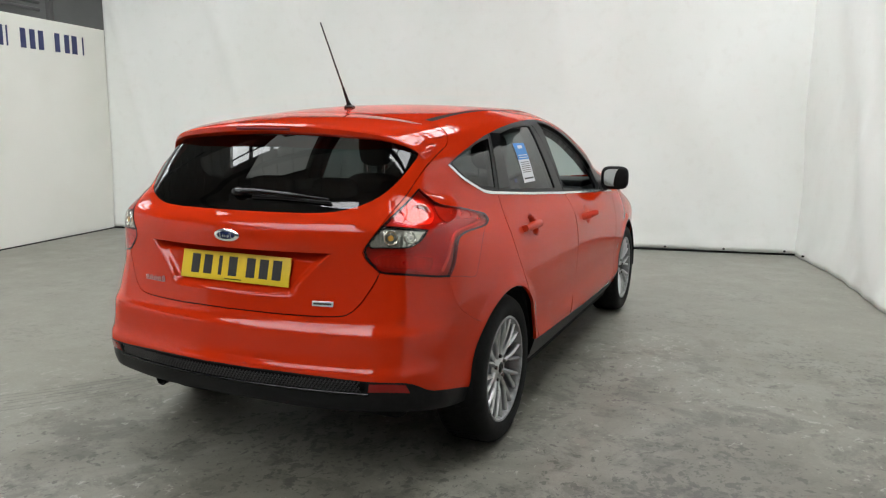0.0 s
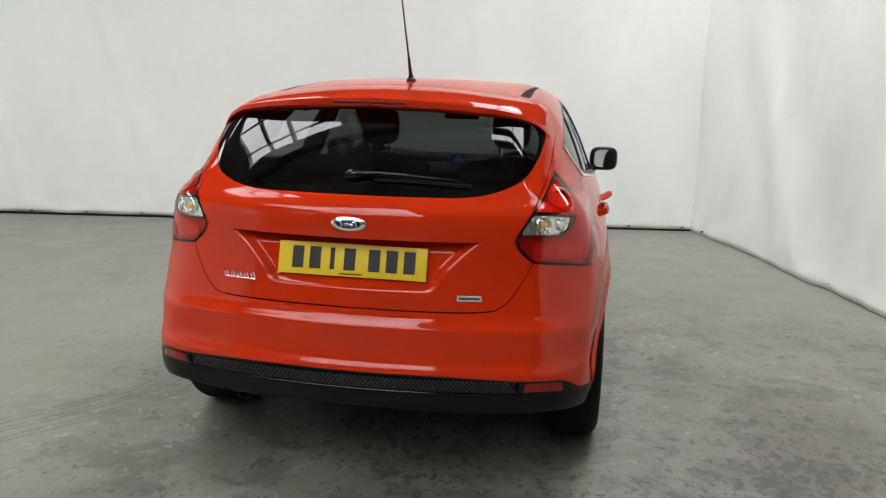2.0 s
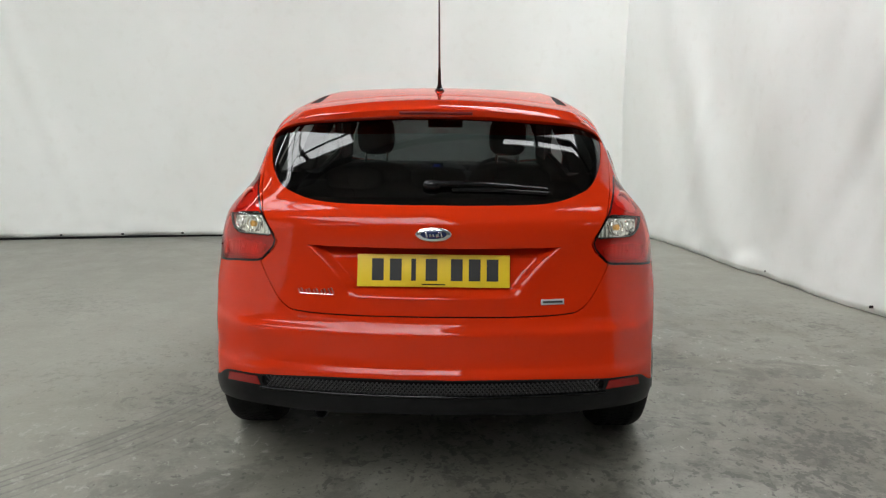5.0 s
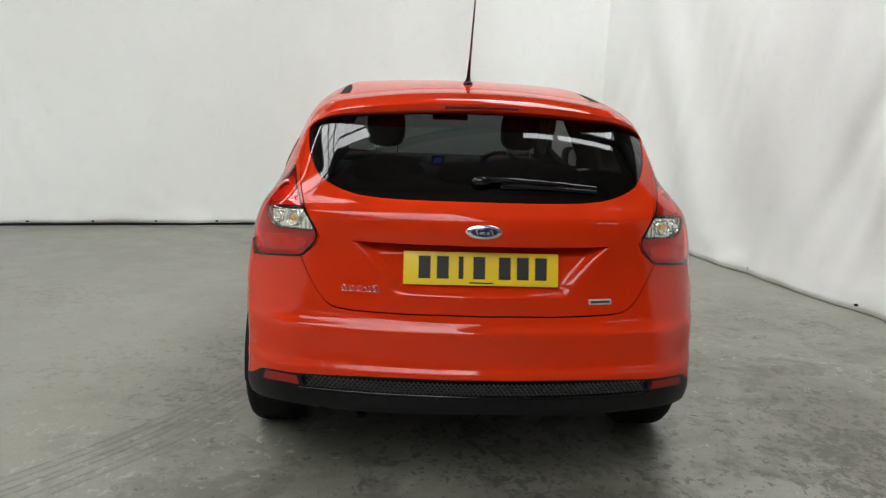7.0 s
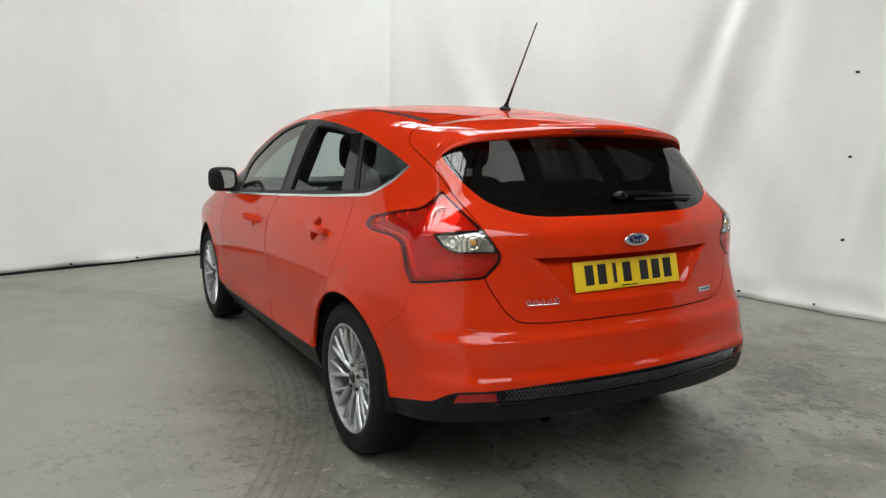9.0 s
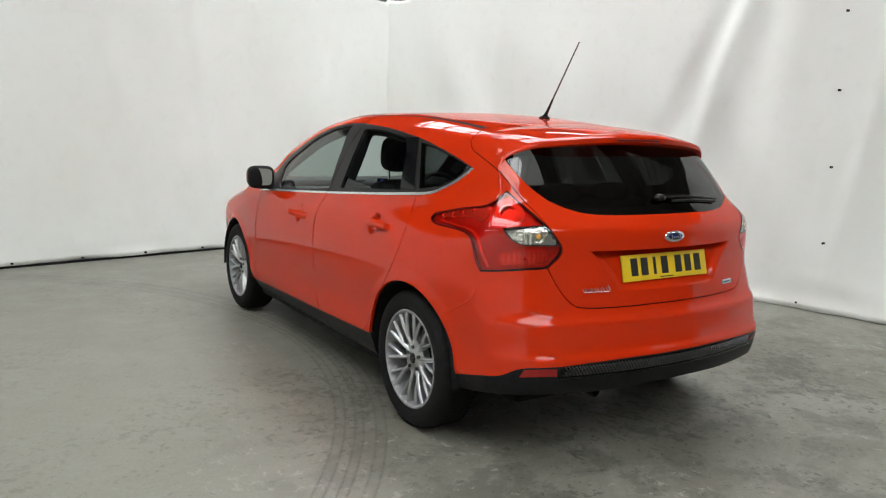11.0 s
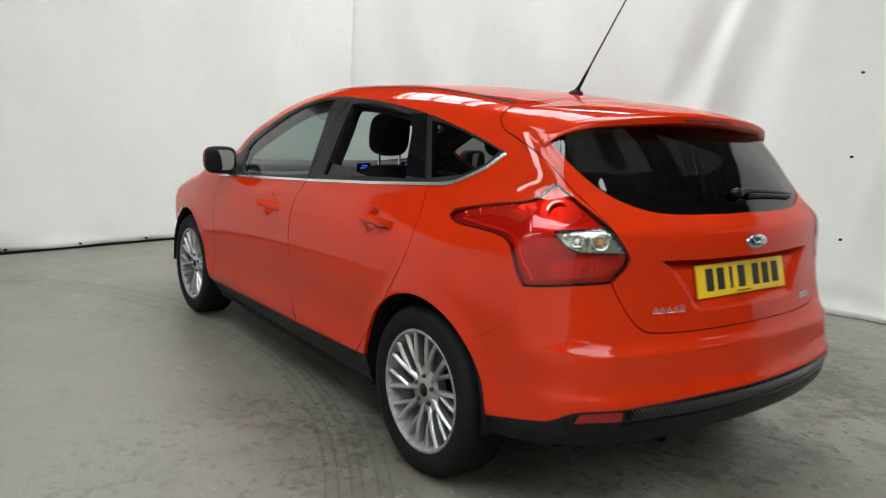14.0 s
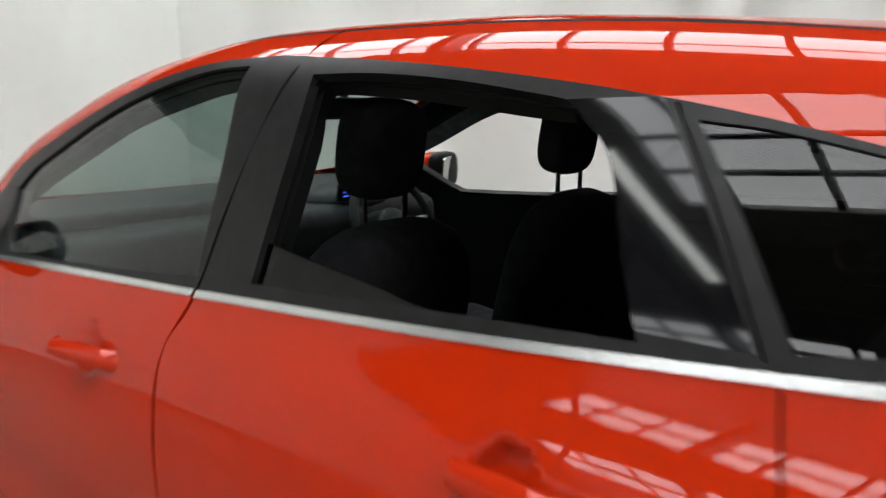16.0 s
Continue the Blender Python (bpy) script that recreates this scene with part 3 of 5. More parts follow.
# seams and edges, right half
B_LINE = [(.882, 1.02, .225), (.882, 1.02, .34), (.887, 1.061, .44), (.903, 1.074, .67), (.874, 1.09, .895), (.822, 1.052, 1.003), (.72, 1.02, 1.25), (.62, 1.0, 1.40)]
ROOF_CROSS = [on_top(x, 1.0) for x in (.60, .50, .38, .25, .12, 0)]
TAIL_GAP = [(0, -.053, 1.425), (.2, -.056, 1.42), (.36, -.062, 1.408), (.505, -.07, 1.388), (.585, -.078, 1.358), (.622, -.092, 1.333), (.642, -.14, 1.292), (.646, -.22, 1.262), (.643, -.33, 1.213), (.632, -.40, 1.162), (.620, -.478, 1.10), (.598, -.59, 1.025), (.566, -.652, .952), (.545, -.664, .912), (.556, -.661, .885), (.585, -.655, .860), (.606, -.648, .838), (.589, -.659, .800), (.564, -.674, .755), (.535, -.690, .713), (.500, -.706, .685), (.450, -.718, .676), (.370, -.735, .673), (.220, -.756, .672), (0, -.767, .672)]
CENTRE_TOP = [on_top(0, y) for y in np.linspace(1.0, -.32, 60)]
CENTRE_TAIL = [on_tail(0, z) for z in np.linspace(1.385, .325, 190)]
BELT = [(.823, 1.052, 1.000), (.80, .53, 1.037), (.770, .138, 1.069), (.756, .03, 1.079), (.747, -.025, 1.096), (.713, -.135, 1.150), (.674, -.205, 1.210)]
DLO_TOP = [(.674, -.205, 1.210), (.671, -.01, 1.268), (.655, .30, 1.334), (.631, .70, 1.383), (.612, 1.0, 1.403)]
LAMP = ([(.656, -.422, 1.130), (.641, -.512, 1.079), (.618, -.593, 1.031), (.590, -.640, .984), (.567, -.654, .947), (.552, -.661, .915)], [(.552, -.661, .915), (.558, -.660, .894), (.588, -.653, .862), (.613, -.645, .841), (.690, -.598, .832), (.764, -.519, .818), (.802, -.460, .812)],
        [(.802, -.460, .812), (.808, -.433, .852), (.807, -.407, .903), (.798, -.369, .941), (.796, -.290, .958), (.804, -.109, .964), (.796, -.052, .986)], [(.796, -.052, .986), (.786, -.064, 1.004), (.770, -.148, 1.024), (.746, -.266, 1.049), (.716, -.368, 1.069), (.683, -.401, 1.100), (.656, -.422, 1.130)])
LAMP_LEG = [(.783, -.095, 1.000), (.769, -.157, 1.021), (.745, -.260, 1.045), (.728, -.341, 1.056), (.708, -.383, 1.070), (.735, -.416, 1.040), (.766, -.388, 1.006), (.764, -.327, 1.014), (.771, -.244, 1.008), (.781, -.155, .996), (.783, -.095, 1.000)]
LAMP_EYE = [(.667, -.452, 1.096), (.645, -.515, 1.072), (.652, -.545, 1.036), (.690, -.530, 1.012), (.733, -.490, 1.012), (.727, -.432, 1.044), (.692, -.425, 1.084), (.667, -.452, 1.096)]
LAMP_FOG = [(.758, -.514, .884), (.691, -.595, .902), (.619, -.639, .901), (.590, -.651, .888), (.619, -.642, .858), (.698, -.590, .849), (.752, -.527, .840), (.758, -.514, .884)]
LAMP_RIB = [(.793, -.122, .985), (.791, -.235, .977), (.789, -.349, .968), (.792, -.405, .939), (.793, -.447, .881), (.785, -.482, .832)]
WHITE = [(.740, -.519, .989), (.715, -.549, .995), (.667, -.591, 1.003), (.614, -.618, 1.006), (.597, -.631, .996), (.566, -.656, .936), (.599, -.645, .930), (.674, -.606, .929), (.703, -.581, .933), (.728, -.552, .954), (.740, -.519, .989)]
RED_EDGE = [(.845, -.33, .343), (.831, -.375, .354), (.80, -.52, .385), (.776, -.585, .400), (.745, -.635, .430), (.715, -.665, .444), (.6, -.737, .455), (.38, -.783, .464), (.11, -.811, .466), (0, -.812, .466), (-.1, -.811, .466)]
DOOR_GAP = [(.771, .135, 1.066), (.792, .124, 1.014), (.823, .108, .954), (.848, .103, .900), (.877, .106, .820), (.896, .145, .725), (.905, .215, .614), (.895, .31, .505), (.881, .45, .345)]
SILL = [(.88, .30, .37), (.881, .44, .354), (.882, 1.02, .336), (.88, 1.2, .33)]
BUMPER_GAP = [(.868, -.29, .605), (.850, -.36, .64), (.825, -.44, .70), (.814, -.478, .812)]

# the plate's bed: a flat hollow under a ledge, running out below and to the sides
BED_TOP, BED_LOW = .905, .732


def bed_edge(z):
    return .315 + .120 * np.clip((z - .775) / .130, 0, 1) ** 1.15 - .35 * np.maximum(0, .775 - z)


def bed(x, z):
    y = tail(np.abs(x), z)
    deep = -.7005 + (z - .82) * .25 - y
    deep = deep + .024 * step(z, .862, .903)
    near_edge = step(bed_edge(z) - np.abs(x), 0, .048) * step(z, BED_LOW, .767)
    return y + .5 * (deep + np.sqrt(deep * deep + .00004)) * near_edge


def on_plain(x, z):
    return (x, float(tail(abs(x), z)), z)


BED = ([on_plain(x, BED_TOP) for x in (-.1, .1, .25, .36, .43)], [on_plain(float(bed_edge(z)), z) for z in np.linspace(BED_TOP, BED_LOW, 8)], [on_plain(x, BED_LOW) for x in (float(bed_edge(BED_LOW)), .2, .1, -.1)], [on_plain(-.1, BED_LOW), on_plain(-.1, BED_TOP)])

R = 1
rear = [
    ("rear_wing", np.vstack([flat(bend([(0, -.77, .325), (.35, -.755, .327), (.60, -.70, .330), (.75, -.60, .322), (.80, -.46, .300), (.82, -.36, .290)])[:-1], R), flat(arch(0, .365, 185, -4), R), outline(R, [(.87, .365, .28), (.845, .38, .225)], [(.845, .38, .225), (.845, 1.02, .225)], B_LINE, [B_LINE[-1], *ROOF_CROSS]), flat(CENTRE_TOP, R), flat(CENTRE_TAIL, R)])),
    ("roof", outline(R, [(-.1, 1.2, 1.48), (.524, 1.2, 1.47)], [on_top(.524, y) for y in (1.2, .9, .6, .3, .0, -.07)], [*TAIL_GAP[3::-1], (-.1, -.053, 1.425)], [(-.1, -.053, 1.425), (-.1, 1.2, 1.48)])),
    ("roof_strip", outline(R, [on_top(.519 - .026 * step(-y, -.6, .0), y) for y in (1.1, .8, .5, .2, .1, 0, -.045)], [on_top(.490, -.045), on_top(.533, -.045)], [on_top(.533, y) for y in (-.045, .2, .5, .8, 1.1)], [on_top(.533, 1.1), on_top(.519, 1.1)])),
    ("rear_door", outline(R, DOOR_GAP, [(.881, .45, .345), (.882, 1.1, .334)], [(.882, 1.1, .334), (.9, 1.3, .6), (.83, 1.3, 1.0)], [(.83, 1.3, 1.0), (.822, 1.052, 1.002)], BELT[:3])),
    ("sill", outline(R, SILL, [(.88, 1.2, .33), (.84, 1.2, .1)], [(.84, 1.2, .1), (.84, .2, .1)], [(.84, .2, .1), (.88, .30, .37)])),
    ("tailgate", outline(R, [(-.1, -.053, 1.425), *TAIL_GAP, (-.1, -.757, .672)], [(-.1, -.757, .672), (-.3, -.757, .9)], [(-.3, -.757, .9), (-.3, -.3, 1.4)], [(-.3, -.3, 1.4), (-.1, -.053, 1.425)])),
    ("bumper", outline(R, [(-.1, -.757, .672), *TAIL_GAP[:15:-1]], [TAIL_GAP[16], (.615, -.645, .836)], [(.615, -.645, .836), (.64, -.634, .832), (.738, -.560, .820), (.814, -.478, .812)], BUMPER_GAP[::-1], [BUMPER_GAP[0], (.85, -.25, .5)], [(.85, -.25, .5), (.8, -.25, .1)], [(.8, -.25, .1), (0, -.6, .1)], [(0, -.6, .1), (-.2, -.6, .1)], [(-.2, -.6, .1), (-.1, -.757, .672)])),
    ("valance", outline(R, RED_EDGE, [(-.1, -.811, .466), (-.1, -.6, .1)], [(-.1, -.6, .1), (.8, -.2, .1)], [(.8, -.2, .1), (.845, -.33, .343)])),
    ("mesh_back", outline(R, [(-.1, -.81, .459), (.1, -.81, .459), (.38, -.783, .456), (.592, -.74, .447)], [(.592, -.74, .447), (.587, -.735, .415)], [(.587, -.735, .415), (.37, -.778, .411), (.1, -.805, .411), (-.1, -.805, .411)], [(-.1, -.805, .411), (-.1, -.81, .459)])),
    ("reflector", outline(R, [(.727, -.652, .404), (.716, -.665, .436)], [(.716, -.665, .436), (.605, -.735, .445)], [(.605, -.735, .445), (.600, -.733, .414)], [(.600, -.733, .414), (.727, -.652, .404)])),
    ("tail_glass", outline(R, [(-.1, -.695, 1.044), (.1, -.694, 1.044), (.30, -.67, 1.045), (.42, -.64, 1.054), (.50, -.595, 1.075), (.553, -.55, 1.105), (.588, -.476, 1.155), (.597, -.395, 1.203), (.596, -.33, 1.243), (.572, -.293, 1.285), (.51, -.28, 1.33), (.36, -.29, 1.365), (.15, -.31, 1.385), (-.1, -.31, 1.387)], [(-.1, -.31, 1.387), (-.1, -.695, 1.044)])),
    ("plate_bed", outline(R, *BED)),
    ("lamp", outline(R, *LAMP)),
    ("lamp_leg", outline(R, LAMP_LEG)),
    ("lamp_eye", outline(R, LAMP_EYE)),
    ("lamp_fog", outline(R, LAMP_FOG)),
    ("lamp_rib", seam(R, LAMP_RIB, .005)),
    ("lamp_clear", outline(R, WHITE)),
    ("lamp_border", seam(R, LAMP[2] + LAMP[3][1:4], .0045)), ("lamp_border", seam(R, LAMP[3][3:], .003)),
    ("lamp_seal", seam(R, LAMP[0] + LAMP[1][1:], .0036)), ("lamp_seal", seam(R, WHITE, .0016)),
    ("window_trim", outline(R, BELT, DLO_TOP, [DLO_TOP[-1], (.62, 1.3, 1.40)], [(.62, 1.3, 1.40), (.83, 1.3, 1.0)], [(.83, 1.3, 1.0), BELT[0]])),
    ("chrome", outline(R, BELT, [BELT[-1], (.678, -.190, 1.214)], [(.678, -.190, 1.214), (.713, -.128, 1.161), (.742, -.025, 1.109), (.752, .035, 1.092), (.766, .138, 1.081), (.797, .53, 1.049), (.820, 1.052, 1.0125)], [(.820, 1.052, 1.0125), (.82, 1.3, .995)], [(.82, 1.3, .995), BELT[0]])),
    ("door_glass", outline(R, [(.806, .918, 1.044), (.719, .921, 1.246), (.642, .950, 1.370)], [(.642, .950, 1.370), (.642, .80, 1.370), (.648, .64, 1.358), (.66, .44, 1.332)], [(.66, .44, 1.330), (.69, .365, 1.27), (.74, .315, 1.17), (.770, .285, 1.080)], [(.770, .285, 1.080), (.806, .918, 1.044)])),
    ("quarter_glass", outline(R, [(.756, .132, 1.098), (.668, .272, 1.314)], [(.668, .272, 1.314), (.668, .15, 1.296), (.677, -.165, 1.220)], [(.677, -.165, 1.220), (.707, -.124, 1.173), (.735, -.022, 1.121)], [(.735, -.022, 1.121), (.756, .132, 1.098)])),
    ("pillar", outline(R, [(.766, .29, 1.090), (.74, .322, 1.17), (.69, .372, 1.27), (.66, .445, 1.332)], [(.66, .445, 1.332), (.652, .325, 1.337)], [(.652, .325, 1.337), (.761, .165, 1.092)], [(.761, .165, 1.092), (.766, .29, 1.090)])),
    ("gap", seam(R, [(-.06, -.053, 1.425), *TAIL_GAP[:17]])), ("gap", seam(R, [*TAIL_GAP[16:], (-.06, -.767, .672)])), ("gap", seam(R, [(-.06, -.053, 1.425), *TAIL_GAP[:6]], .0045)), ("gap", seam(R, DOOR_GAP)), ("gap", seam(R, BUMPER_GAP, .0008)),
    ("gap", seam(R, [(.768, .15, 1.09), (.657, .305, 1.332)])),
]
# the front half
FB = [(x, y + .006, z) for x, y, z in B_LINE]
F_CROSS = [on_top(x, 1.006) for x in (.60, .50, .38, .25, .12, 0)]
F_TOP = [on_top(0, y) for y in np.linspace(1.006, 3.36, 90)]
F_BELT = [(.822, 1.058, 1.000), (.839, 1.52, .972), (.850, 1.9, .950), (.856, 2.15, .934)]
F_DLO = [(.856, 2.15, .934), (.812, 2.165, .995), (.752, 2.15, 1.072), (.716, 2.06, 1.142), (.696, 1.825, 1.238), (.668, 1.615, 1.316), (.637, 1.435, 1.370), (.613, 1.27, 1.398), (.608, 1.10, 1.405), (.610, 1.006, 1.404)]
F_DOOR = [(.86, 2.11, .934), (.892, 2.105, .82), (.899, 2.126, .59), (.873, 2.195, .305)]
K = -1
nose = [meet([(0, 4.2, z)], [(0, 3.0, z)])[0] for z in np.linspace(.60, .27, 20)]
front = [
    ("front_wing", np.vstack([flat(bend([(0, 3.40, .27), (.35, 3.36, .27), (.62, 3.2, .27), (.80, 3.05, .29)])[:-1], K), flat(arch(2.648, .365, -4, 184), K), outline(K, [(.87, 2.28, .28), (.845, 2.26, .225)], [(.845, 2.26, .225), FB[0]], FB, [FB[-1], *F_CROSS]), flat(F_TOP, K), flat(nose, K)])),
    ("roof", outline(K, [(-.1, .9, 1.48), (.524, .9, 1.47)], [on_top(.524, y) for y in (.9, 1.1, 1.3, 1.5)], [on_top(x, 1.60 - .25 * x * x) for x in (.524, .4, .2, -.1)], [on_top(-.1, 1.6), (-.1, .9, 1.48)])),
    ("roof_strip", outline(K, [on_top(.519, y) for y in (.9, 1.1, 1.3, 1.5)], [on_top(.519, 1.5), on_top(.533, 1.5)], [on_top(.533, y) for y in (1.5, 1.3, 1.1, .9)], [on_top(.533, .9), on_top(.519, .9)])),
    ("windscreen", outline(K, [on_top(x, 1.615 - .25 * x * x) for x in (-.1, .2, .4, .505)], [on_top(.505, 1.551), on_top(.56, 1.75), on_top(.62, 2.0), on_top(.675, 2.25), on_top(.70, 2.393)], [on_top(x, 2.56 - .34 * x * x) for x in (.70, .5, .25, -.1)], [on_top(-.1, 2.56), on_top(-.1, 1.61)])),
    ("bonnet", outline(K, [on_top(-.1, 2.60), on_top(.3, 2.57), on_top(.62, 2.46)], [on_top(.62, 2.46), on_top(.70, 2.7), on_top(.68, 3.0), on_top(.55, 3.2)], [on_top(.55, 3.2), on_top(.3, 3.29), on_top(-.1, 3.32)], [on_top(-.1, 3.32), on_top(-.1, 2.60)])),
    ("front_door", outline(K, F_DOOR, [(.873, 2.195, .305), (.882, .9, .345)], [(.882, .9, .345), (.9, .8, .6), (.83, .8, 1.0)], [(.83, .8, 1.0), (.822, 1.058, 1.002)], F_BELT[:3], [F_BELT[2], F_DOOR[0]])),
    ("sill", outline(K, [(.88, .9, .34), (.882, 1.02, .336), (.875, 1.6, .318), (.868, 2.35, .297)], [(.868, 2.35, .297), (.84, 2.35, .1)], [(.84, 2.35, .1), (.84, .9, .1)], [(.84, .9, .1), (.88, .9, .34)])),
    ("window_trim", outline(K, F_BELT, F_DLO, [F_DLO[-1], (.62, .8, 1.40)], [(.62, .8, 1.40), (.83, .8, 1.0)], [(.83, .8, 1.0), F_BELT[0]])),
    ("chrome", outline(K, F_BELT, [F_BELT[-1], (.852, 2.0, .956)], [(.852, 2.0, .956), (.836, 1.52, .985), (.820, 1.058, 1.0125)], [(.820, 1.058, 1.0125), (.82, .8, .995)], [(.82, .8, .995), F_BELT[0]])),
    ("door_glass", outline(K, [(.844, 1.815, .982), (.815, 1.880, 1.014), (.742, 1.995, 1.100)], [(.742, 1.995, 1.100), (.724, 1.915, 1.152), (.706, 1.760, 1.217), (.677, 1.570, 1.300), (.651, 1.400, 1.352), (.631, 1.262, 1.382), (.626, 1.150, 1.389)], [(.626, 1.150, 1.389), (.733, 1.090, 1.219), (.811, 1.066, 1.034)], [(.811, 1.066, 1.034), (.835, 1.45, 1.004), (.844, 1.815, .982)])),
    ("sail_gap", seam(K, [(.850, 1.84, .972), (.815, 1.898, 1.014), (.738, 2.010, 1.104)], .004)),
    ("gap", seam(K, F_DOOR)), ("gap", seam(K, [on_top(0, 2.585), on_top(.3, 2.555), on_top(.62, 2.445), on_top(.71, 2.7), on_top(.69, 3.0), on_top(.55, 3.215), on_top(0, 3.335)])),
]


def near(c, r, k):
    c = flat(c, k)[0]
    return c - r, c + r


def tail_field(x0, x1, z0, z1):
    f = flat([on_tail(x, z) for x in np.linspace(x0, x1, 9) for z in np.linspace(z0, z1, 9)], R)
    return f.min(0), f.max(0)


rear_cut = cut(R, rear, .020, [(*tail_field(0, .80, .45, .60), .011), (*tail_field(0, .80, .60, .66), .0065), (*tail_field(.0, .62, .97, 1.05), .011), (*near((.85, .36, .925), .085, R), .012)])
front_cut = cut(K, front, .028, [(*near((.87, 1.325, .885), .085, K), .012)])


def piece(name, which="rf"):
    out = []
    for key, (P, N, groups) in (("r", rear_cut), ("f", front_cut)):
        if key in which and name in groups:
            out.append((P, N, groups[name]))
    return out


car = tagged(new("car"), "orange-red five-door hatchback parked on the concrete floor", "car")
put_panel("roof", piece("roof"), PAINT, car, "glossy red roof")
put_panel("tailgate", piece("tailgate", "r"), PAINT, car, "red tailgate with a number plate recess")


def plate_bed():
    """The hollow's floor and its ledge, as one sheet."""
    zs, fs = np.linspace(BED_LOW, BED_TOP - .004, 60), np.linspace(-1, 1, 121)
    V, M, F = [], [], []
    e = 8e-4
    for z in zs:
        x = fs * (bed_edge(z) + .001)
        y = bed(x, z)
        n = np.stack([(bed(x + e, z) - bed(x - e, z)) / (2 * e), -np.ones_like(x), (bed(x, z + e) - bed(x, z - e)) / (2 * e)], 1)
        V += list(np.stack([x, y, np.full_like(x, z)], 1))
        M += list(n / np.linalg.norm(n, axis=1, keepdims=True))
    top = fs * bed_edge(BED_TOP)
    for y, z, n in ((bed(fs * bed_edge(zs[-1]), zs[-1]), zs[-1], (0, -.3, -.95)), (tail(np.abs(top), BED_TOP) + .003, BED_TOP - .001, (0, -.6, -.8)), (tail(np.abs(top), BED_TOP), BED_TOP + .0005, (0, -1, 0))):
        V += list(np.stack([top, y, np.full_like(top, z)], 1))
        M += [n] * len(top)
    m, rows = len(fs), len(zs) + 3
    for r in range(rows - 1):
        if r == len(zs) - 1:
            continue
        for i in range(m - 1):
            F.append((r * m + i, r * m + i + 1, (r + 1) * m + i + 1, (r + 1) * m + i))
    return link_mesh("plate_bed", V, F, PAINT, car, "red hollow for the number plate", M)


plate_bed()
put_panel("rear_bumper", piece("bumper", "r"), PAINT, car, "glossy red rear bumper")
put_panel("rear_valance", piece("valance", "r"), TRIM, car, "black plastic lower bumper")
put_panel("grille_backing", piece("mesh_back", "r"), DARK, car, "recessed black backing", off=-.012, rim=0)
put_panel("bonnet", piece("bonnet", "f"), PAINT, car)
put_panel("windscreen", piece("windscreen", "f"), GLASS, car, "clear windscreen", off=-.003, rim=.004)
rear_window = put_panel("rear_window", piece("tail_glass", "r"), GLASS_TAIL, car, "dark tinted rear window", off=-.002, rim=.004)
for left in (False, True):
    one = dict(both=False, left=left)
    put_panel("rear_wing", piece("rear_wing", "r"), PAINT, car, **one)
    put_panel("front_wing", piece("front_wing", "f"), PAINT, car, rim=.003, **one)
    put_panel("roof_strip", piece("roof_strip"), DARK, car, "black roof seam strip", off=-.001, rim=.004, **one)
    rear_door = put_panel("rear_door", piece("rear_door", "r"), PAINT, car, **one)
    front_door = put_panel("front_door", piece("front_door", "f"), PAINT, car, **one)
    put_panel("sill", piece("sill"), TRIM, car, "black plastic sill", off=-.006, **one)
    put_panel("window_frame", piece("window_trim", "r"), FRAME, rear_door, "black window frame", rim=.02, **one)
    put_panel("pillar_cover", piece("pillar", "r"), BLACK, rear_door, "gloss black pillar cover", off=.001, rim=.01, **one)
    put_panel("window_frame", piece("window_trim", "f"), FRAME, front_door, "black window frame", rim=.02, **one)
    put_panel("chrome_strip", piece("chrome", "r"), STRIP, rear_door, "chrome waist strip", off=.004, rim=.008, **one)
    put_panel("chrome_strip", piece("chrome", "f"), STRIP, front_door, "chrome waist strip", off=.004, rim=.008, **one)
    put_panel("quarter_window", piece("quarter_glass", "r"), GLASS_DARK, car, "dark tinted quarter window", off=-.004, rim=.004, **one)
    if left:
        put_panel("door_window", piece("door_glass", "f"), GLASS, front_door, "closed clear door window", off=-.006, rim=.004, **one)
    else:
        put_panel("door_window", piece("door_glass", "r"), GLASS_DARK, rear_door, "closed dark tinted door window", off=-.006, rim=.004, **one)
    lens_parts = [(rear_cut[0], rear_cut[1], [t for name in ("lamp", "lamp_leg", "lamp_eye", "lamp_fog", "lamp_rib") for t in rear_cut[2][name]])]
    lamp = put_panel("tail_lamp", lens_parts, LENS, car, "red tail lamp lens", off=.0015, rim=.010, **one)
    put_panel("reversing_lens", piece("lamp_clear", "r"), LENS_CLEAR, lamp, "clear reversing lamp lens", off=.0025, rim=.006, **one)
    put_panel("reflector_bowl", piece("lamp", "r"), LAMP_BACK, lamp, "matt red inner housing", off=-.012, rim=0, **one)
    put_panel("leg_reflector", piece("lamp_leg", "r"), REFLECT_RED, lamp, "bright faceted side reflector", off=-.006, rim=.014, **one)
    put_panel("eye_reflector", piece("lamp_eye", "r"), LAMP_EYE_RED, lamp, "bright red brake reflector", off=-.008, rim=.014, **one)
    put_panel("fog_reflector", piece("lamp_fog", "r"), LAMP_FOG_RED, lamp, "dark red fluted fog lamp block", off=-.005, rim=.014, **one)
    # the lamp's crease and its lighter band, drawn as an added raised rib
    put_panel("light_guide", piece("lamp_rib", "r"), LAMP_EYE_RED, lamp, "curved red light guide", off=-.003, rim=.010, **one)
    put_panel("reflector_bowl", piece("lamp_clear", "r"), REFLECT, lamp, "chrome inner reflector", off=-.012, rim=0, **one)
    put_panel("lamp_border", piece("lamp_border", "r"), MAROON, lamp, "dark maroon lens border", off=.001, rim=.01, **one)
    put_panel("lamp_seal", piece("lamp_seal", "r"), BLACK, lamp, "black lamp edge", off=.001, rim=.01, **one)
    put_panel("rear_reflector", piece("reflector", "r"), REFLEX, car, "red bumper reflector", off=.001, **one)
